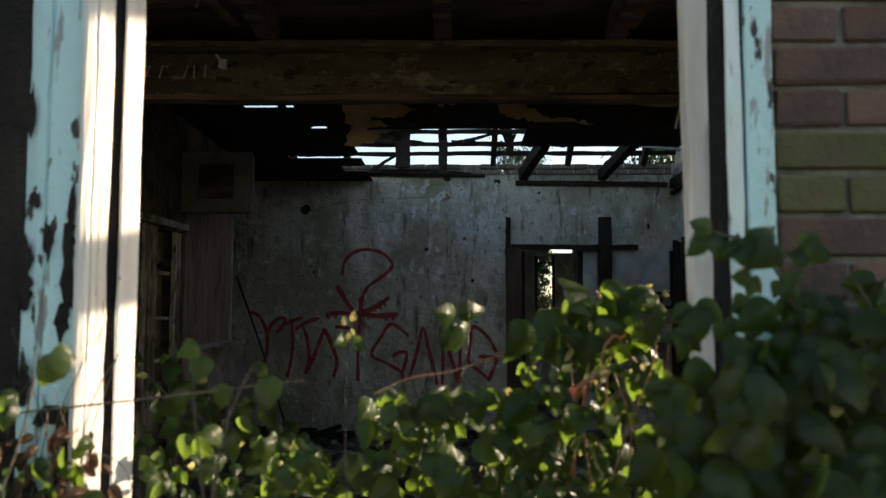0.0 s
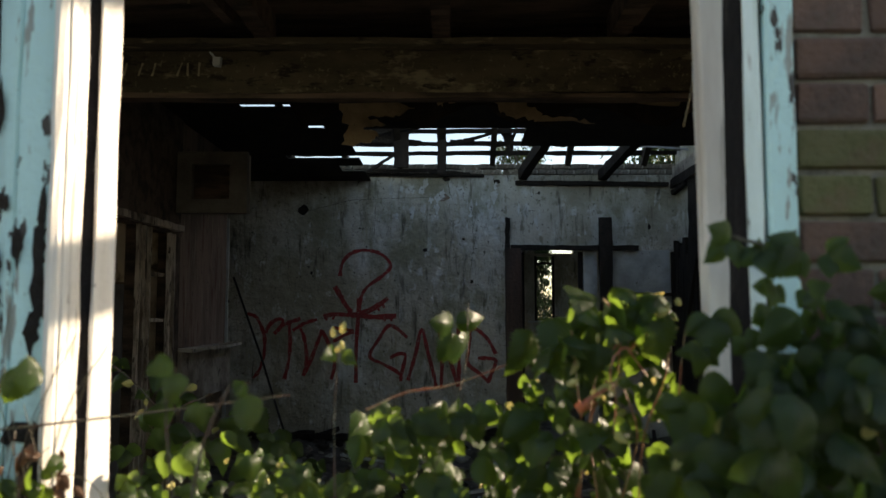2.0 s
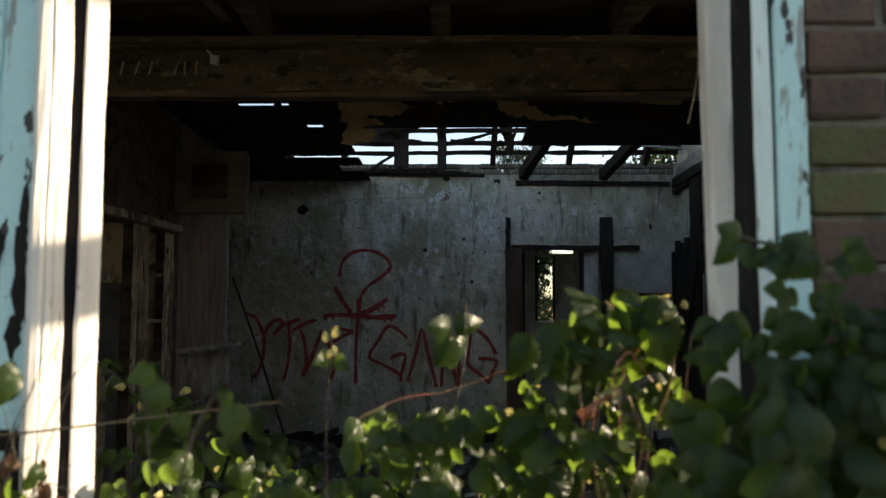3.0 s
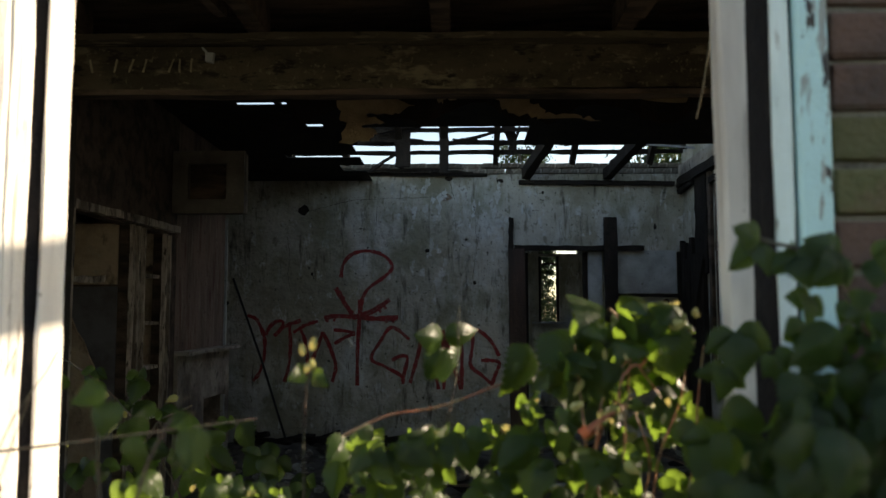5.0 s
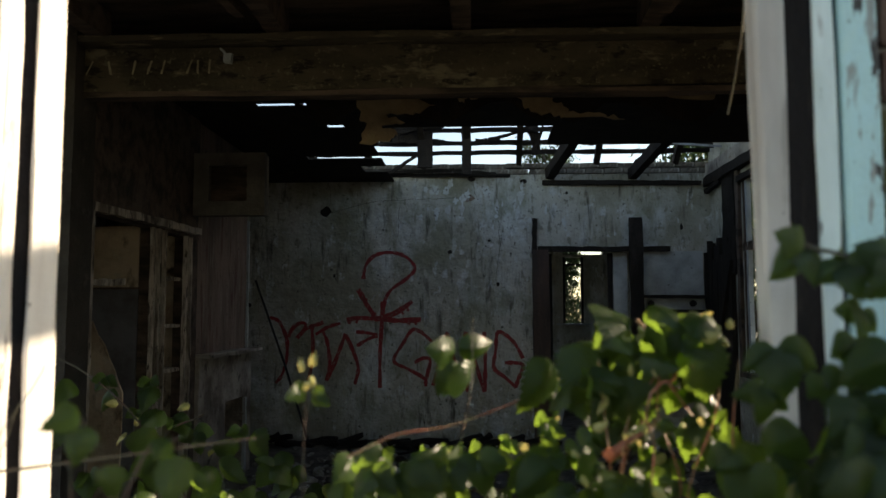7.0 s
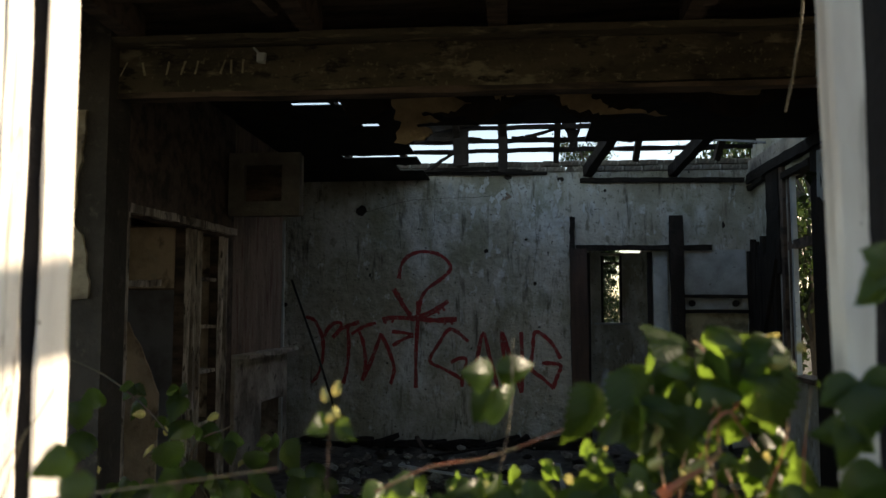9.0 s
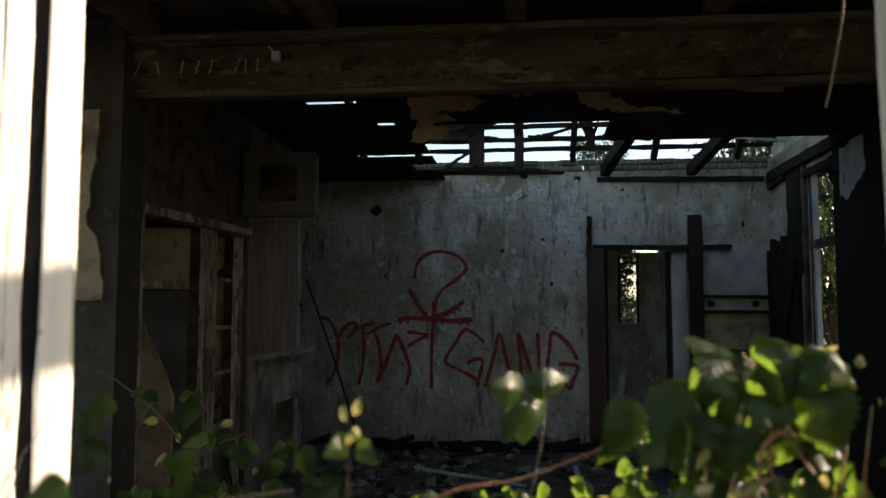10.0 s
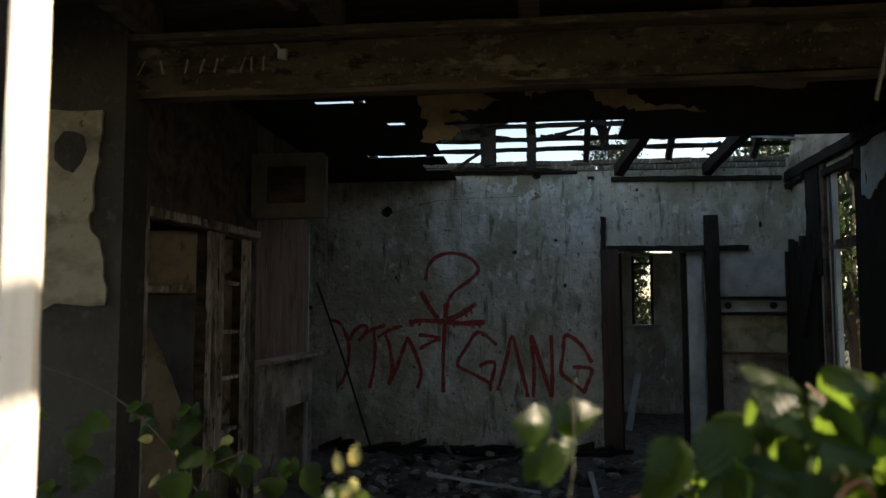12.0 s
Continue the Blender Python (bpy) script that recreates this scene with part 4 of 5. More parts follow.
YOUNG_FLECKS = [leaf_mesh("leaf", YOUNG_FLECK_LEAF, 1, w, f, d, t, 20 + i) for i, (w, f, d, t) in enumerate([(0.55, 0.35, 0.10, 0.2), (0.62, 0.25, 0.3, -0.2)])]


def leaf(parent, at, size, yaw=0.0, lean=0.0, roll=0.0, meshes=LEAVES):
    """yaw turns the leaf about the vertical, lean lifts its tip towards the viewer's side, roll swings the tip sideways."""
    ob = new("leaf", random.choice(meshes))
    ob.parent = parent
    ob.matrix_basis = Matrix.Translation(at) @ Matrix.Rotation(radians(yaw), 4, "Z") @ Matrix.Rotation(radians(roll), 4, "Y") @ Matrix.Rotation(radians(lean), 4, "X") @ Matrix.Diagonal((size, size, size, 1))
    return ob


def trefoil(parent, at, size, yaw=0.0, lean=0.0, roll=0.0, meshes=LEAVES):
    """Three leaflets on one stalk."""
    for turn, scale in ((0, 1.0), (62, 0.82), (-62, 0.82)):
        leaf(parent, at, size * scale * random.uniform(0.9, 1.1), yaw + random.uniform(-14, 14), lean + random.uniform(-14, 14), roll + turn + random.uniform(-10, 10), meshes)


def cane(parent, points, radius=0.0035, mat=None):
    return part("cane", tube(smooth_line(points, 5), radius, 6, 0.6), mat or CANE, parent)


def height_at(profile, x):
    for (x0, z0), (x1, z1) in zip(profile, profile[1:]):
        if x0 <= x <= x1:
            return z0 + (z1 - z0) * (x - x0) / (x1 - x0)
    return None


HOLLOW_A, HOLLOW_B, HOLLOW_R = Vector((0.19, 1.33, 1.30)), Vector((0.42, 1.43, 1.43)), 0.055


def in_hollow(at):
    """Whether a place lies in the open heart of the clump beside the frame."""
    d = HOLLOW_B - HOLLOW_A
    t = max(0.0, min(1.0, (Vector(at) - HOLLOW_A).dot(d) / d.length_squared))
    return (HOLLOW_A + d * t - Vector(at)).length < HOLLOW_R


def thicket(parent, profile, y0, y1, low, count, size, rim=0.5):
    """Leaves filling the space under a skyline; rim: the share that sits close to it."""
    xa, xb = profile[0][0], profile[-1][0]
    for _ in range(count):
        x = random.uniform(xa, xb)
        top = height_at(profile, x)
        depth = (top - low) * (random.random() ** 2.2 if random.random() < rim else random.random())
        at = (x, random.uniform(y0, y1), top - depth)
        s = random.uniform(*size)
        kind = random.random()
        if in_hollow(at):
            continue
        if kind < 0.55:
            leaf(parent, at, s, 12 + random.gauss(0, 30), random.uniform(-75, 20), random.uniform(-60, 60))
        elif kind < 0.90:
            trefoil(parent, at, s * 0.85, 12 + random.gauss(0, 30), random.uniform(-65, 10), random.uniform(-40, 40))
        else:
            leaf(parent, at, s * 0.45, random.uniform(-90, 90), random.uniform(-80, 20), random.uniform(-150, 150), YOUNG_FLECKS)


G = "brambles at the window"
b1 = thing("bramble_bush", "low sunlit bramble growing through the window opening, green toothed leaves", "bramble", G)
thicket(b1, [(-0.56, 1.17), (-0.50, 1.20), (-0.41, 1.225), (-0.33, 1.19), (-0.2, 1.165), (-0.16, 1.19)], 1.40, 1.62, 1.05, 48, (0.030, 0.052))
b2 = thing("bramble_bush", "sunlit bramble clump rising in the middle of the opening", "bramble", G)
thicket(b2, [(-0.17, 1.235), (-0.13, 1.275), (-0.02, 1.27), (0.06, 1.275), (0.12, 1.27)], 1.36, 1.56, 1.06, 66, (0.045, 0.070))
b3 = thing("bramble_bush", "tall bramble clump with broad leaves beside the frame", "bramble", G)
thicket(b3, [(0.12, 1.34), (0.15, 1.40), (0.20, 1.445), (0.27, 1.45), (0.36, 1.45)], 1.36, 1.48, 1.06, 100, (0.045, 0.075), 0.35)
b4 = thing("bramble_bush", "shaded bramble climbing over the brick wall and frame", "bramble", G)
thicket(b4, [(0.25, 1.20), (0.33, 1.31), (0.36, 1.34), (0.44, 1.38), (0.50, 1.42), (0.60, 1.46), (0.75, 1.45), (0.98, 1.46)], 0.98, 1.24, 1.10, 290, (0.050, 0.080), 0.25)

# small leaves deep in the clumps
thicket(b1, [(-0.54, 1.13), (-0.41, 1.17), (-0.2, 1.12)], 1.5, 1.75, 1.0, 60, (0.020, 0.034), 0.4)
thicket(b2, [(-0.17, 1.23), (-0.02, 1.26), (0.12, 1.26)], 1.44, 1.70, 1.06, 120, (0.018, 0.036), 0.3)
thicket(b3, [(0.12, 1.32), (0.2, 1.41), (0.36, 1.43)], 1.38, 1.50, 1.02, 110, (0.018, 0.034), 0.4)

# leaves added behind the clumps' front ones to break up the low sun
thicket(b2, [(-0.2, 1.15), (0.0, 1.22), (0.14, 1.26)], 1.58, 1.80, 0.95, 10, (0.045, 0.070), 0.5)
thicket(b3, [(0.10, 1.26), (0.2, 1.37), (0.36, 1.42)], 1.48, 1.72, 0.98, 14, (0.045, 0.075), 0.5)

# broad leaves that stand out of the mass
for at, s, yaw, lean, roll in (((0.001, 1.425, 1.396), 0.056, 30, 18, 14), ((0.011, 1.428, 1.394), 0.066, 42, 18, -27), ((0.003, 1.428, 1.409), 0.050, 10, -30, 96), ((0.006, 1.43, 1.411), 0.052, 40, -30, -100), ((0.005, 1.445, 1.390), 0.058, 35, 14, -6),
                               ((0.165, 1.40, 1.42), 0.085, 15, -8, 10), ((0.205, 1.41, 1.462), 0.07, 0, -70, 20), ((0.255, 1.42, 1.468), 0.06, 20, -75, -30), ((0.33, 1.40, 1.455), 0.07, -20, -65, 30),
                               ((0.305, 1.385, 1.43), 0.085, -10, -5, -8), ((0.125, 1.42, 1.40), 0.075, 30, -12, 25), ((0.25, 1.39, 1.40), 0.08, -25, -10, 5)):
    leaf(b3, at, s, yaw, lean, roll)
for at, s, yaw, lean, roll in (((0.36, 1.16, 1.52), 0.07, 10, -25, 50), ((0.395, 1.15, 1.505), 0.065, -15, -20, -10), ((0.44, 1.14, 1.505), 0.07, 10, -30, 60), ((0.47, 1.13, 1.50), 0.06, -20, -25, -60),
                               ((0.425, 1.20, 1.43), 0.07, 20, -10, 10), ((0.35, 1.22, 1.42), 0.085, -10, -6, 0), ((0.49, 1.15, 1.42), 0.06, 0, -10, -20), ((0.41, 1.15, 1.46), 0.055, 12, -20, 30), ((0.45, 1.15, 1.455), 0.05, 5, -15, -35), ((0.38, 1.18, 1.395), 0.055, 15, -20, -30), ((0.405, 1.17, 1.515), 0.045, 10, -60, 20), ((0.46, 1.16, 1.39), 0.06, 10, -10, 15), ((0.33, 1.2, 1.38), 0.06, 14, -12, 20)):
    trefoil(b4, at, s * 0.68, yaw, lean, roll)
thicket(b4, [(0.36, 1.35), (0.44, 1.43), (0.52, 1.42)], 1.10, 1.20, 1.2, 30, (0.040, 0.060), 0.4)
cane(b4, [(0.60, 1.15, 1.10), (0.50, 1.15, 1.35), (0.43, 1.15, 1.49), (0.36, 1.16, 1.525)])
cane(b4, [(0.70, 1.12, 1.0), (0.62, 1.13, 1.3), (0.55, 1.14, 1.45)])
cane(b3, [(0.18, 1.46, 1.0), (0.215, 1.43, 1.24), (0.245, 1.42, 1.32), (0.29, 1.42, 1.38), (0.33, 1.42, 1.44)], 0.0038, RED_CANE)
cane(b3, [(0.20, 1.42, 1.27), (0.225, 1.41, 1.29), (0.262, 1.41, 1.32)], 0.006, RED_CANE)
cane(b3, [(0.26, 1.42, 1.36), (0.285, 1.42, 1.40), (0.24, 1.42, 1.45)], 0.003, RED_CANE)
cane(b2, [(-0.10, 1.50, 1.0), (-0.02, 1.44, 1.2), (0.02, 1.43, 1.34), (0.026, 1.43, 1.455)], 0.0014)
cane(b2, [(-0.13, 1.36, 1.28), (-0.07, 1.38, 1.305), (0.0, 1.40, 1.315), (0.10, 1.42, 1.35)], 0.002, RED_CANE)

# tiny leaves in the hollow, two in three coloured as sunlit flecks
for k in range(34):
    f = random.random()
    at = HOLLOW_A.lerp(HOLLOW_B, f * 0.75) + Vector((random.gauss(0, 0.030), random.gauss(0, 0.025), random.gauss(0.0, 0.035)))
    leaf(b3, at, random.uniform(0.010, 0.026), random.uniform(-90, 90), random.uniform(-80, 30), random.uniform(-120, 120), LEAVES if k % 3 == 0 else YOUNG_FLECKS)
for k in range(5):
    x = 0.20 + 0.03 * k
    cane(b3, [(x, 1.42, 1.12), (x + random.uniform(-0.02, 0.03), 1.39, 1.24), (x + random.uniform(-0.02, 0.04), 1.385, 1.33), (x + random.uniform(-0.03, 0.05), 1.38, 1.40)], 0.0016, RED_CANE)

# thin trailing canes and single sprays
sp = thing("bramble_spray", "single trailing bramble cane with a yellowing bud", "bramble", G)
cane(sp, [(-0.16, 1.30, 1.0), (-0.165, 1.27, 1.25), (-0.158, 1.252, 1.385)], 0.0012)
for k in range(4):
    leaf(sp, (-0.158 + random.uniform(-0.006, 0.006), 1.25, 1.398 - 0.006 * k), 0.017, random.uniform(-60, 60), random.uniform(-30, 20), 150 + random.uniform(-40, 40) if k < 2 else random.uniform(-60, 60), YOUNG_FLECKS)
leaf(sp, (-0.163, 1.26, 1.372), 0.030, 30, -40, 70)
leaf(sp, (-0.154, 1.26, 1.37), 0.028, -30, -30, -60)
sp2 = thing("bramble_spray", "dark drooping bramble leaves in the shade of the wall", "bramble", G)
cane(sp2, [(-0.36, 1.12, -0.06), (-0.34, 1.10, 0.8), (-0.30, 1.06, 1.2), (-0.26, 1.05, 1.33), (-0.23, 1.05, 1.345)], 0.0025)
cane(sp2, [(-0.31, 1.08, 1.1), (-0.33, 1.06, 1.3), (-0.32, 1.06, 1.36)], 0.002)
for at, s, yaw, lean, roll in (((-0.23, 1.05, 1.332), 0.046, 10, -10, 5), ((-0.235, 1.05, 1.345), 0.030, 20, -50, 50), ((-0.315, 1.06, 1.355), 0.036, -10, -25, 15), ((-0.325, 1.06, 1.37), 0.034, 10, -70, 60), ((-0.30, 1.06, 1.32), 0.032, 20, -10, -20)):
    leaf(sp2, at, s, yaw, lean, roll)
sp3 = thing("bramble_spray", "thin thorny cane trailing across the frame", "bramble", G)
cane(sp3, [(-0.95, 1.22, 1.235), (-0.72, 1.24, 1.255), (-0.50, 1.30, 1.275), (-0.25, 1.38, 1.30)], 0.0022)
cane(sp3, [(-0.74, 1.26, 1.0), (-0.66, 1.26, 1.2), (-0.63, 1.26, 1.35)], 0.0025)
for at, s, yaw, lean, roll in (((-0.575, 1.26, 1.345), 0.05, 0, -70, 70), ((-0.60, 1.26, 1.345), 0.05, 20, -15, 30), ((-0.66, 1.24, 1.28), 0.045, 10, -20, 10), ((-0.675, 1.24, 1.285), 0.04, -10, -60, -60), ((-0.655, 1.25, 1.29), 0.04, -10, -60, 60),
                               ((-0.72, 1.22, 1.55), 0.05, 10, -30, 20), ((-0.735, 1.22, 1.53), 0.05, -20, -10, -30), ((-0.73, 1.20, 1.93), 0.05, 0, -50, 60), ((-0.74, 1.22, 1.15), 0.06, 10, -30, 0), ((-0.67, 1.22, 1.17), 0.055, 15, -20, 20), ((-0.71, 1.22, 1.22), 0.05, 12, -10, -20), ((-0.77, 1.22, 1.3), 0.06, 12, -10, 10), ((-0.64, 1.23, 1.08), 0.06, 20, -10, 0), ((-0.58, 1.25, 1.10), 0.055, 5, -20, 20), ((-0.56, 1.28, 1.14), 0.045, 12, -30, -30), ((-0.70, 1.22, 1.12), 0.06, -20, -20, 40), ((-0.62, 1.25, 1.12), 0.05, 10, -30, -40)):
    leaf(sp3, at, s, yaw, lean, roll)
leaf(sp3, (-0.70, 1.25, 1.31), 0.028, 10, -20, 30, YOUNG_FLECKS)
sp4 = thing("bramble_bush", "dim bramble sprawling inside the room", "bramble", G)
cane(sp4, [(-1.5, 2.7, 1.42), (-1.1, 2.6, 1.32), (-0.8, 2.45, 1.12), (-0.6, 2.3, 0.8), (-0.55, 2.3, 0.0)], 0.003)
cane(sp4, [(-0.95, 2.7, 0.0), (-0.9, 2.7, 0.7), (-0.85, 2.6, 1.1), (-0.7, 2.5, 1.2)], 0.004)
thicket(sp4, [(-1.35, 1.27), (-1.0, 1.30), (-0.8, 1.25), (-0.6, 1.12), (-0.4, 0.95)], 2.2, 2.8, 0.95, 60, (0.06, 0.10), 0.6)
sp5 = thing("bramble_bush", "low weeds among the rubble inside the room", "bramble", G)
thicket(sp5, [(-0.4, 0.75), (0.2, 0.78), (0.9, 0.9), (1.3, 1.0)], 2.0, 3.0, 0.4, 60, (0.05, 0.08), 0.6)
cane(sp5, [(0.3, 2.5, 0.0), (0.32, 2.5, 0.5), (0.45, 2.4, 0.8)], 0.004)
cane(sp5, [(0.9, 2.6, 0.0), (0.95, 2.5, 0.5), (1.1, 2.4, 0.9)], 0.004)
# added out of view in the sun's path, so the clumps get dappled light
sun_break_bramble = thing("bramble_bush", "unseen bramble added inside the front wall to break up the sun", "bramble", G)
cane(sun_break_bramble, [(0.75, 1.6, 0.0), (0.8, 1.58, 0.8), (0.78, 1.56, 1.6), (0.85, 1.6, 2.0)], 0.005)
thicket(sun_break_bramble, [(0.62, 1.80), (0.8, 1.86), (1.1, 1.95)], 1.52, 1.74, 1.3, 18, (0.05, 0.085), 0.2)
cane(sun_break_bramble, [(0.95, 1.95, 0.0), (0.92, 1.93, 0.8), (0.88, 1.9, 1.4), (0.80, 1.85, 1.58)], 0.005)
thicket(sun_break_bramble, [(0.70, 1.56), (0.9, 1.62), (1.15, 1.66)], 1.74, 2.10, 1.1, 14, (0.05, 0.085), 0.3)
dead_vine = thing("dead_vine", "withered dark vine stems clinging to the lower window casing", "vine")
for k in range(18):
    x = -0.74 + k * 0.010
    part("stem", tube(smooth_line([(x + random.uniform(-0.05, 0.05), 1.33, -0.05), (x, 1.34, 0.8), (x + random.uniform(-0.04, 0.06), 1.345, 1.12 + random.uniform(-0.05, 0.1)), (x + random.uniform(-0.05, 0.10), 1.35, 1.25 + random.uniform(-0.05, 0.2))], 5), 0.0016, 5, 0.4), CANE, dead_vine)
for k in range(110):
    leaf(dead_vine, (random.uniform(-0.75, -0.545), random.uniform(1.30, 1.345), 1.085 + 0.15 * random.random() ** 1.7), random.uniform(0.018, 0.044), random.uniform(-60, 60), random.uniform(-40, 20), random.uniform(-90, 90), WITHERED if k % 3 else LEAVES)
thicket(b4, [(0.28, 1.29), (0.36, 1.36), (0.45, 1.36)], 1.12, 1.27, 1.08, 42, (0.050, 0.072), 0.3)
cut_stub = cane(b3, [(0.194, 1.352, 1.288), (0.212, 1.350, 1.302), (0.232, 1.350, 1.313)], 0.0048, RED_CANE)
part("cut_end", tube([(0.188, 1.352, 1.283), (0.196, 1.351, 1.290)], 0.0078, 9), STUB, cut_stub, "raw orange cut end")
cane(b3, [(0.245, 1.36, 1.36), (0.238, 1.355, 1.33), (0.246, 1.352, 1.30), (0.24, 1.36, 1.22)], 0.0020, RED_CANE)
cane(b3, [(0.245, 1.36, 1.36), (0.262, 1.355, 1.375), (0.275, 1.36, 1.36), (0.30, 1.38, 1.33)], 0.0020, RED_CANE)


# ---- trees outside ----
def tree(name, label, base, height, crown, leaves, size, seed, bare=0.0):
    """Trunk, limbs and a crown of single leaves gathered on twigs."""
    rnd = random.Random(seed)
    t = thing(name, label, "tree")
    x, y, z = base
    part("trunk", tube(smooth_line([(x, y, z), (x + rnd.uniform(-0.2, 0.2), y, z + height * 0.4), (x + rnd.uniform(-0.3, 0.3), y, z + height * 0.9)], 5), 0.025 * height, 8, 0.3), BRANCH, t)
    tips = []
    for k in range(16):
        a, h = rnd.uniform(0, 6.28), height * rnd.uniform(0.15, 0.85)
        r = crown * rnd.uniform(0.5, 1.0)
        end = Vector((x + r * math.cos(a), y + r * math.sin(a), z + h + rnd.uniform(0.1, 0.35) * height))
        start = Vector((x, y, z + h))
        mid = (start + end) / 2 + Vector((0, 0, 0.1 * height))
        part("limb", tube(smooth_line([start, mid, end], 4), 0.008 * height, 5, 0.25), BRANCH, t)
        tips += [start.lerp(end, f) + Vector((rnd.uniform(-0.4, 0.4), rnd.uniform(-0.4, 0.4), rnd.uniform(-0.3, 0.3))) * crown * 0.35 for f in (0.5, 0.65, 0.8, 0.9, 1.0, 1.0)]
    verts, faces = [], []
    for _ in range(leaves):
        c = rnd.choice(tips) + Vector((rnd.gauss(0, 1), rnd.gauss(0, 1), rnd.gauss(0, 0.8))) * crown * 0.14
        q = Euler((rnd.uniform(0, 6.3), rnd.uniform(0, 6.3), rnd.uniform(0, 6.3))).to_matrix()
        s = size * rnd.uniform(0.6, 1.3)
        n = len(verts)
        verts += [tuple(c + q @ Vector(p)) for p in ((-s, 0, 0), (0, -s * 0.5, s * 0.12), (s, 0, 0), (0, s * 0.5, s * 0.12))]
        faces.append((n, n + 1, n + 2, n + 3))
    me = bpy.data.meshes.new("crown")
    me.from_pydata(verts, [], faces)
    me.materials.append(TREE_LEAF)
    ob = new("crown", me)
    ob.parent = t
    return t


tree("tree", "dense leafy tree close outside the side window", (4.8, 14.2, -0.05), 5.5, 2.0, 12000, 0.06, 3)
# the next two trees are out of view, between the sun and the roof gaps
tree("tree", "unseen leafy tree added to shade the house from the side", (6.2, 8.2, -0.05), 6.5, 2.6, 9000, 0.08, 4)
tree("tree", "unseen leafy tree added sunward of the back rooms", (8.5, 10.5, -0.05), 8.0, 3.2, 26000, 0.13, 8)
tree("tree", "sparse tree seen through the far window", (1.5, 17.0, -0.05), 4.6, 0.75, 16000, 0.03, 5)
tree("tree", "leafy young tree close to the side wall", (4.3, 8.9, -0.05), 5.0, 1.5, 9000, 0.07, 11)
tree("bush", "low dark bush beyond the far window", (1.95, 16.6, -0.05), 1.5, 0.9, 7000, 0.03, 12)
tree("tree", "thin dark tree close behind the far window", (1.42, 15.4, -0.05), 3.6, 0.32, 7000, 0.025, 21)
tree("bush", "dense dark bush outside the side window", (4.9, 15.6, -0.05), 3.2, 1.7, 16000, 0.06, 14)
tree("tree", "thin tree behind the house", (6.0, 20.0, -0.05), 6.0, 3.0, 5000, 0.08, 6)

# ---- rubble on the floor ----
RUB = []
for k in range(5):
    bm = bmesh.new()
    bmesh.ops.create_icosphere(bm, subdivisions=1, radius=1)
    for v in bm.verts:
        v.co = Vector((v.co.x * random.uniform(0.7, 1.2), v.co.y * random.uniform(0.6, 1.1), v.co.z * random.uniform(0.25, 0.6)))
    me = bpy.data.meshes.new("rubble_piece")
    bm.to_mesh(me)
    bm.free()
    me.materials.append((RUBBLE, PLASTER, DIM_PLASTER, RUBBLE, CHAR)[k])
    RUB.append(me)
heap = thing("rubble_heap", "broken plaster, brick and charred wood strewn over the floor", "rubble")
for k in range(240):
    ob = new("rubble_piece", random.choice(RUB))
    ob.parent = heap
    s = random.uniform(0.02, 0.09)
    ob.matrix_basis = pose(random.uniform(-2.1, 2.4), random.uniform(5.0, 9.7), 0.06, random.uniform(-25, 25), random.uniform(-25, 25), random.uniform(0, 360)) @ Matrix.Diagonal((s, s, s, 1))
for k in range(110):
    ob = new("rubble_piece", RUB[1] if k % 3 else RUB[2])
    ob.parent = heap
    s = random.uniform(0.02, 0.07)
    ob.matrix_basis = pose(random.gauss(-1.2, 0.5), random.uniform(6.6, 9.0), 0.07, random.uniform(-25, 25), random.uniform(-25, 25), random.uniform(0, 360)) @ Matrix.Diagonal((s, s, s, 1))
for k in range(16):
    x, y, a = random.uniform(-2.0, 2.2), random.uniform(5.5, 9.6), random.uniform(0, 3.1)
    l = random.uniform(0.3, 1.1)
    n = thing("fallen_lath", "charred lath lying on the rubble", "lath", "laths on the floor")
    part("lath_body", bar((x, y, 0.10), (x + l * math.cos(a), min(9.7, y + l * math.sin(a)), random.uniform(0.08, 0.22)), 0.04, 0.02, 0.003, 4), random.choice((CHAR, DARK_WOOD, PALE_BOARD)), n)
skirt = thing("burnt_heap", "black burnt remains along the foot of the plaster wall", "debris")
for k in range(34):
    x = -2.5 + k * 0.094
    part("burnt_timber", bar((x, BACK - 0.12 - random.uniform(0, 0.25), random.uniform(0.03, 0.10)), (x + random.uniform(0.2, 0.5), BACK - 0.10 - random.uniform(0, 0.3), random.uniform(0.04, 0.16)), 0.07, 0.05, 0.012, 3), CHAR, skirt)

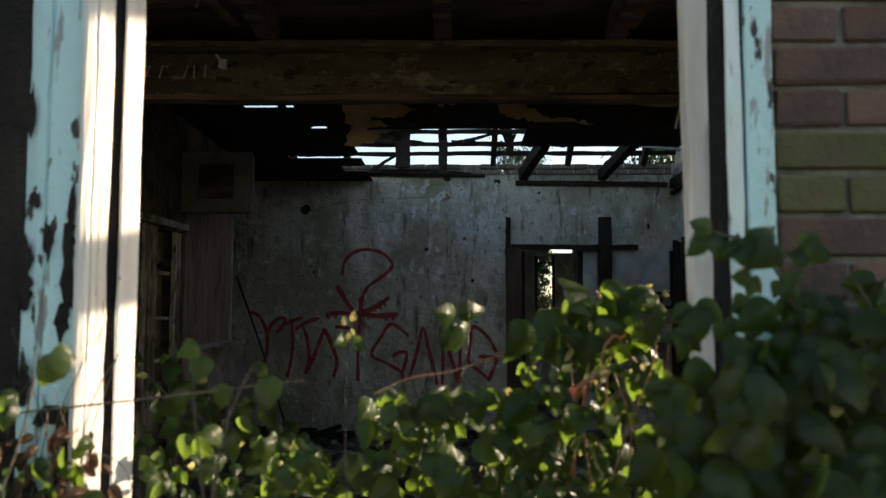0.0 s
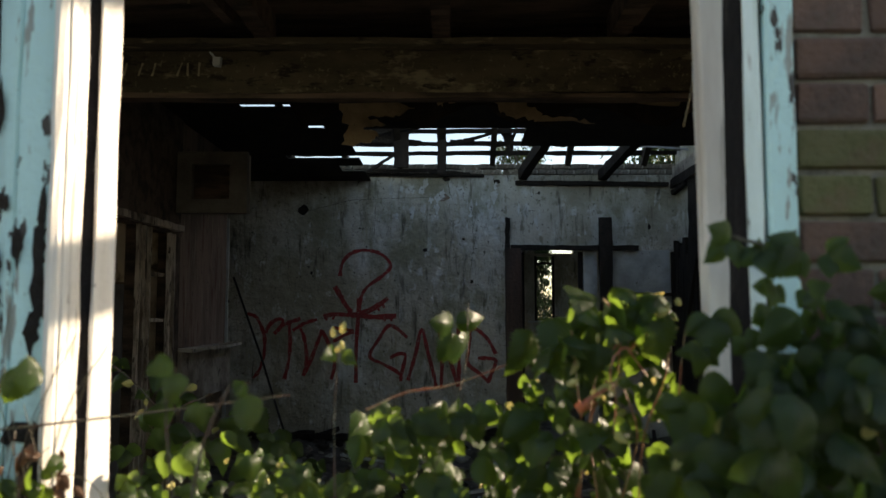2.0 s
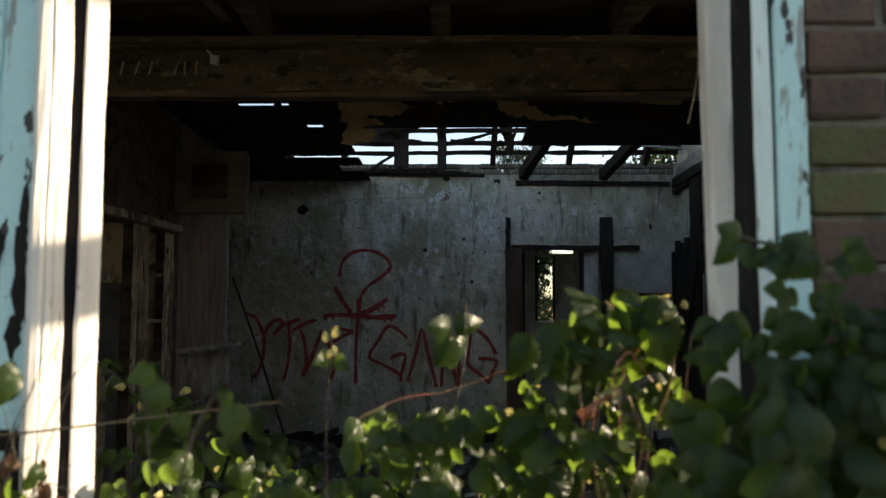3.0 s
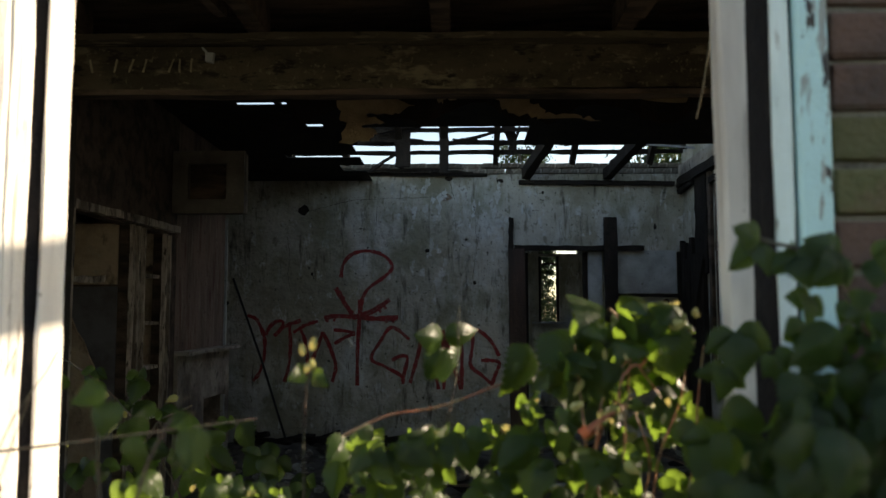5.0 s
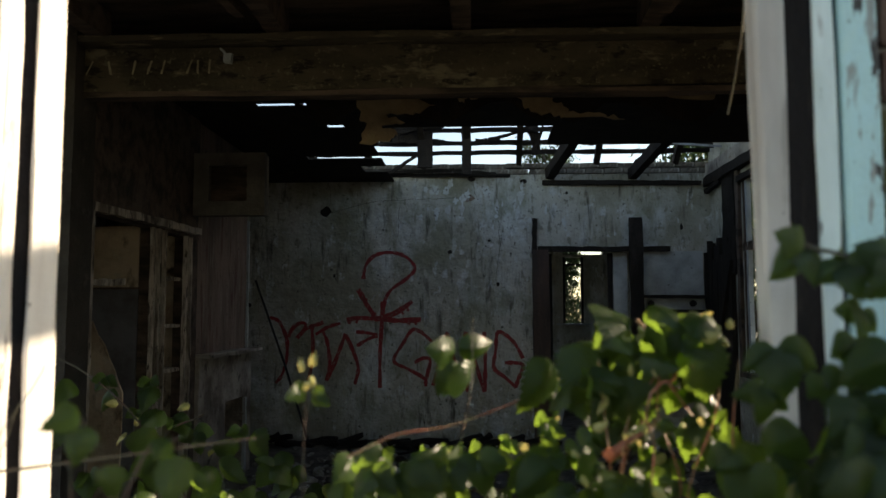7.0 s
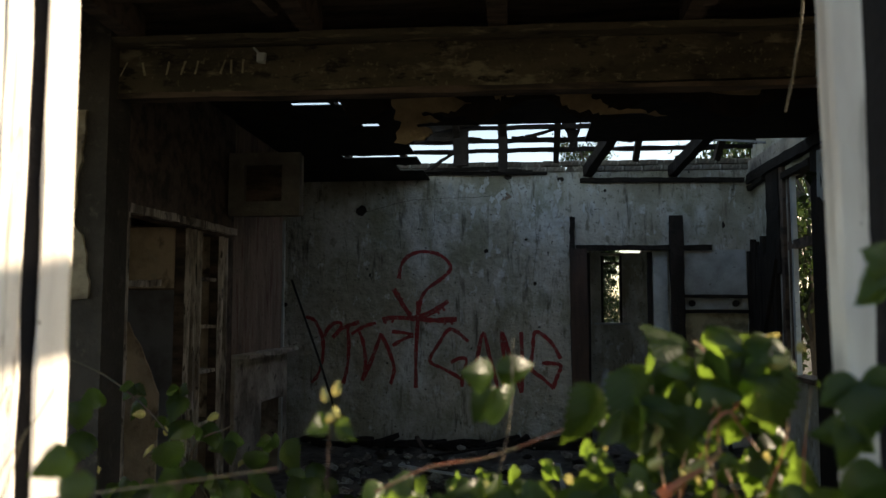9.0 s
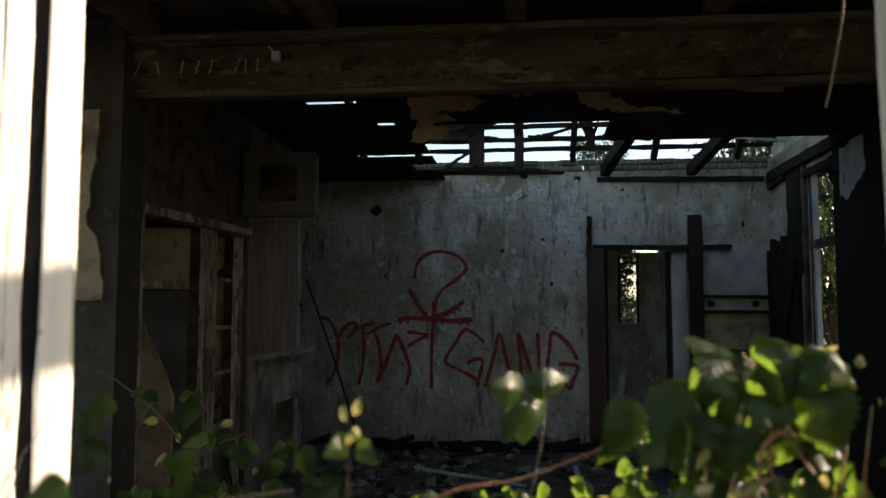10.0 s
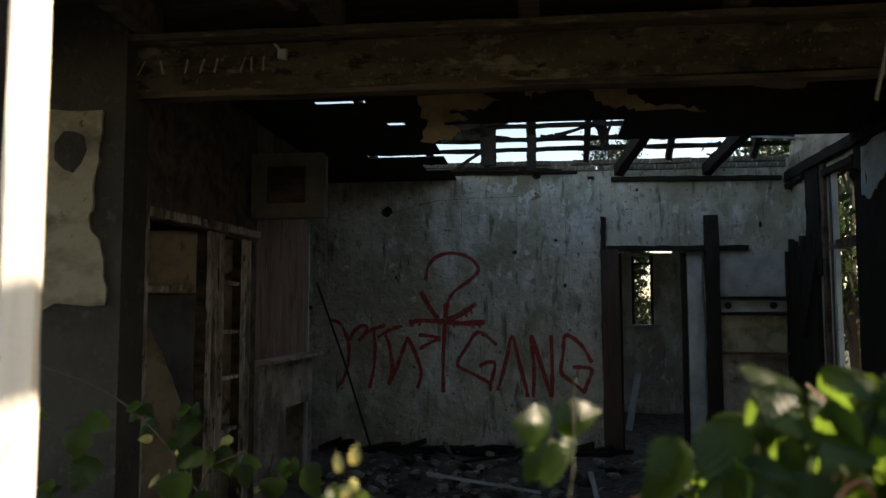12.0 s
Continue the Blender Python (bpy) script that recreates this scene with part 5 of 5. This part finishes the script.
# ---- bricks ----
def brick_mesh(length, seed):
    rnd = random.Random(seed)
    bm = bmesh.new()
    bmesh.ops.create_cube(bm, size=1, matrix=Matrix.Diagonal((length, 0.05, 0.058, 1)))
    bmesh.ops.bevel(bm, geom=list(bm.edges), offset=0.004, segments=1, affect="EDGES")
    for v in bm.verts:
        v.co += Vector((rnd.uniform(-0.002, 0.002), rnd.uniform(-0.002, 0.002), rnd.uniform(-0.002, 0.002)))
    return bm


def brick_set(mat):
    out = {}
    for length in (0.205, 0.105):
        out[length] = []
        for s in range(3):
            me = bpy.data.meshes.new("brick")
            bm = brick_mesh(length, s)
            bm.to_mesh(me)
            bm.free()
            me.materials.append(mat)
            out[length].append(me)
    return out


PLAIN_BRICKS, MOSS_BRICKS, TOP_BRICKS = brick_set(BRICK), brick_set(MOSSY_BRICK), brick_set(SOOTY_BRICK)
COURSE = 0.0684
for row in range(-14, 18):
    z = 1.5975 + row * COURSE
    for side in (1, -1):
        x = 0.506 if side == 1 else 0.956
        first_half = row % 2 == 0
        n = 0
        while x < (1.15 if side == 1 else 1.34):
            length = 0.105 if (first_half and n == 0) else 0.205
            moss = (row in (0, 1) and n < 2) or random.random() < 0.06
            ob = new("brick", random.choice((MOSS_BRICKS if moss else PLAIN_BRICKS)[length]))
            ob.parent = front
            ob.matrix_basis = pose(side * (x + length / 2), 1.319 + random.uniform(-0.003, 0.003), z, random.uniform(-0.8, 0.8), random.uniform(-0.5, 0.5), random.uniform(-0.6, 0.6))
            x += length + 0.010
            n += 1
wb = bpy.data.objects["wall_back"]
part("brick_bed", wall_with_holes(-1.75, 2.6, 3.12, 3.25, [(0.50, 0.58, 3.14, 3.21)], lambda b, u0, u1, v0, v1: add_box(b, u0, u1, BACK + 0.02, BACK + 0.11, v0, v1)), SOOTY_BRICK, wb)
for row in range(2):
    x = -1.6 - 0.05 * row
    while x < 2.6:
        length = 0.205
        if not (0.42 < x < 0.62 and row == 0) and random.random() < (1.0 if row == 0 else 0.92):
            ob = new("brick", random.choice(TOP_BRICKS[length]))
            ob.parent = wb
            ob.matrix_basis = pose(x + length / 2, BACK + 0.02 + random.uniform(-0.006, 0.006), 3.152 + row * 0.068, random.uniform(-2, 2), random.uniform(-2, 2), random.uniform(-2, 2)) @ Matrix.Diagonal((1, 1.6, 1, 1))
        x += length + 0.012
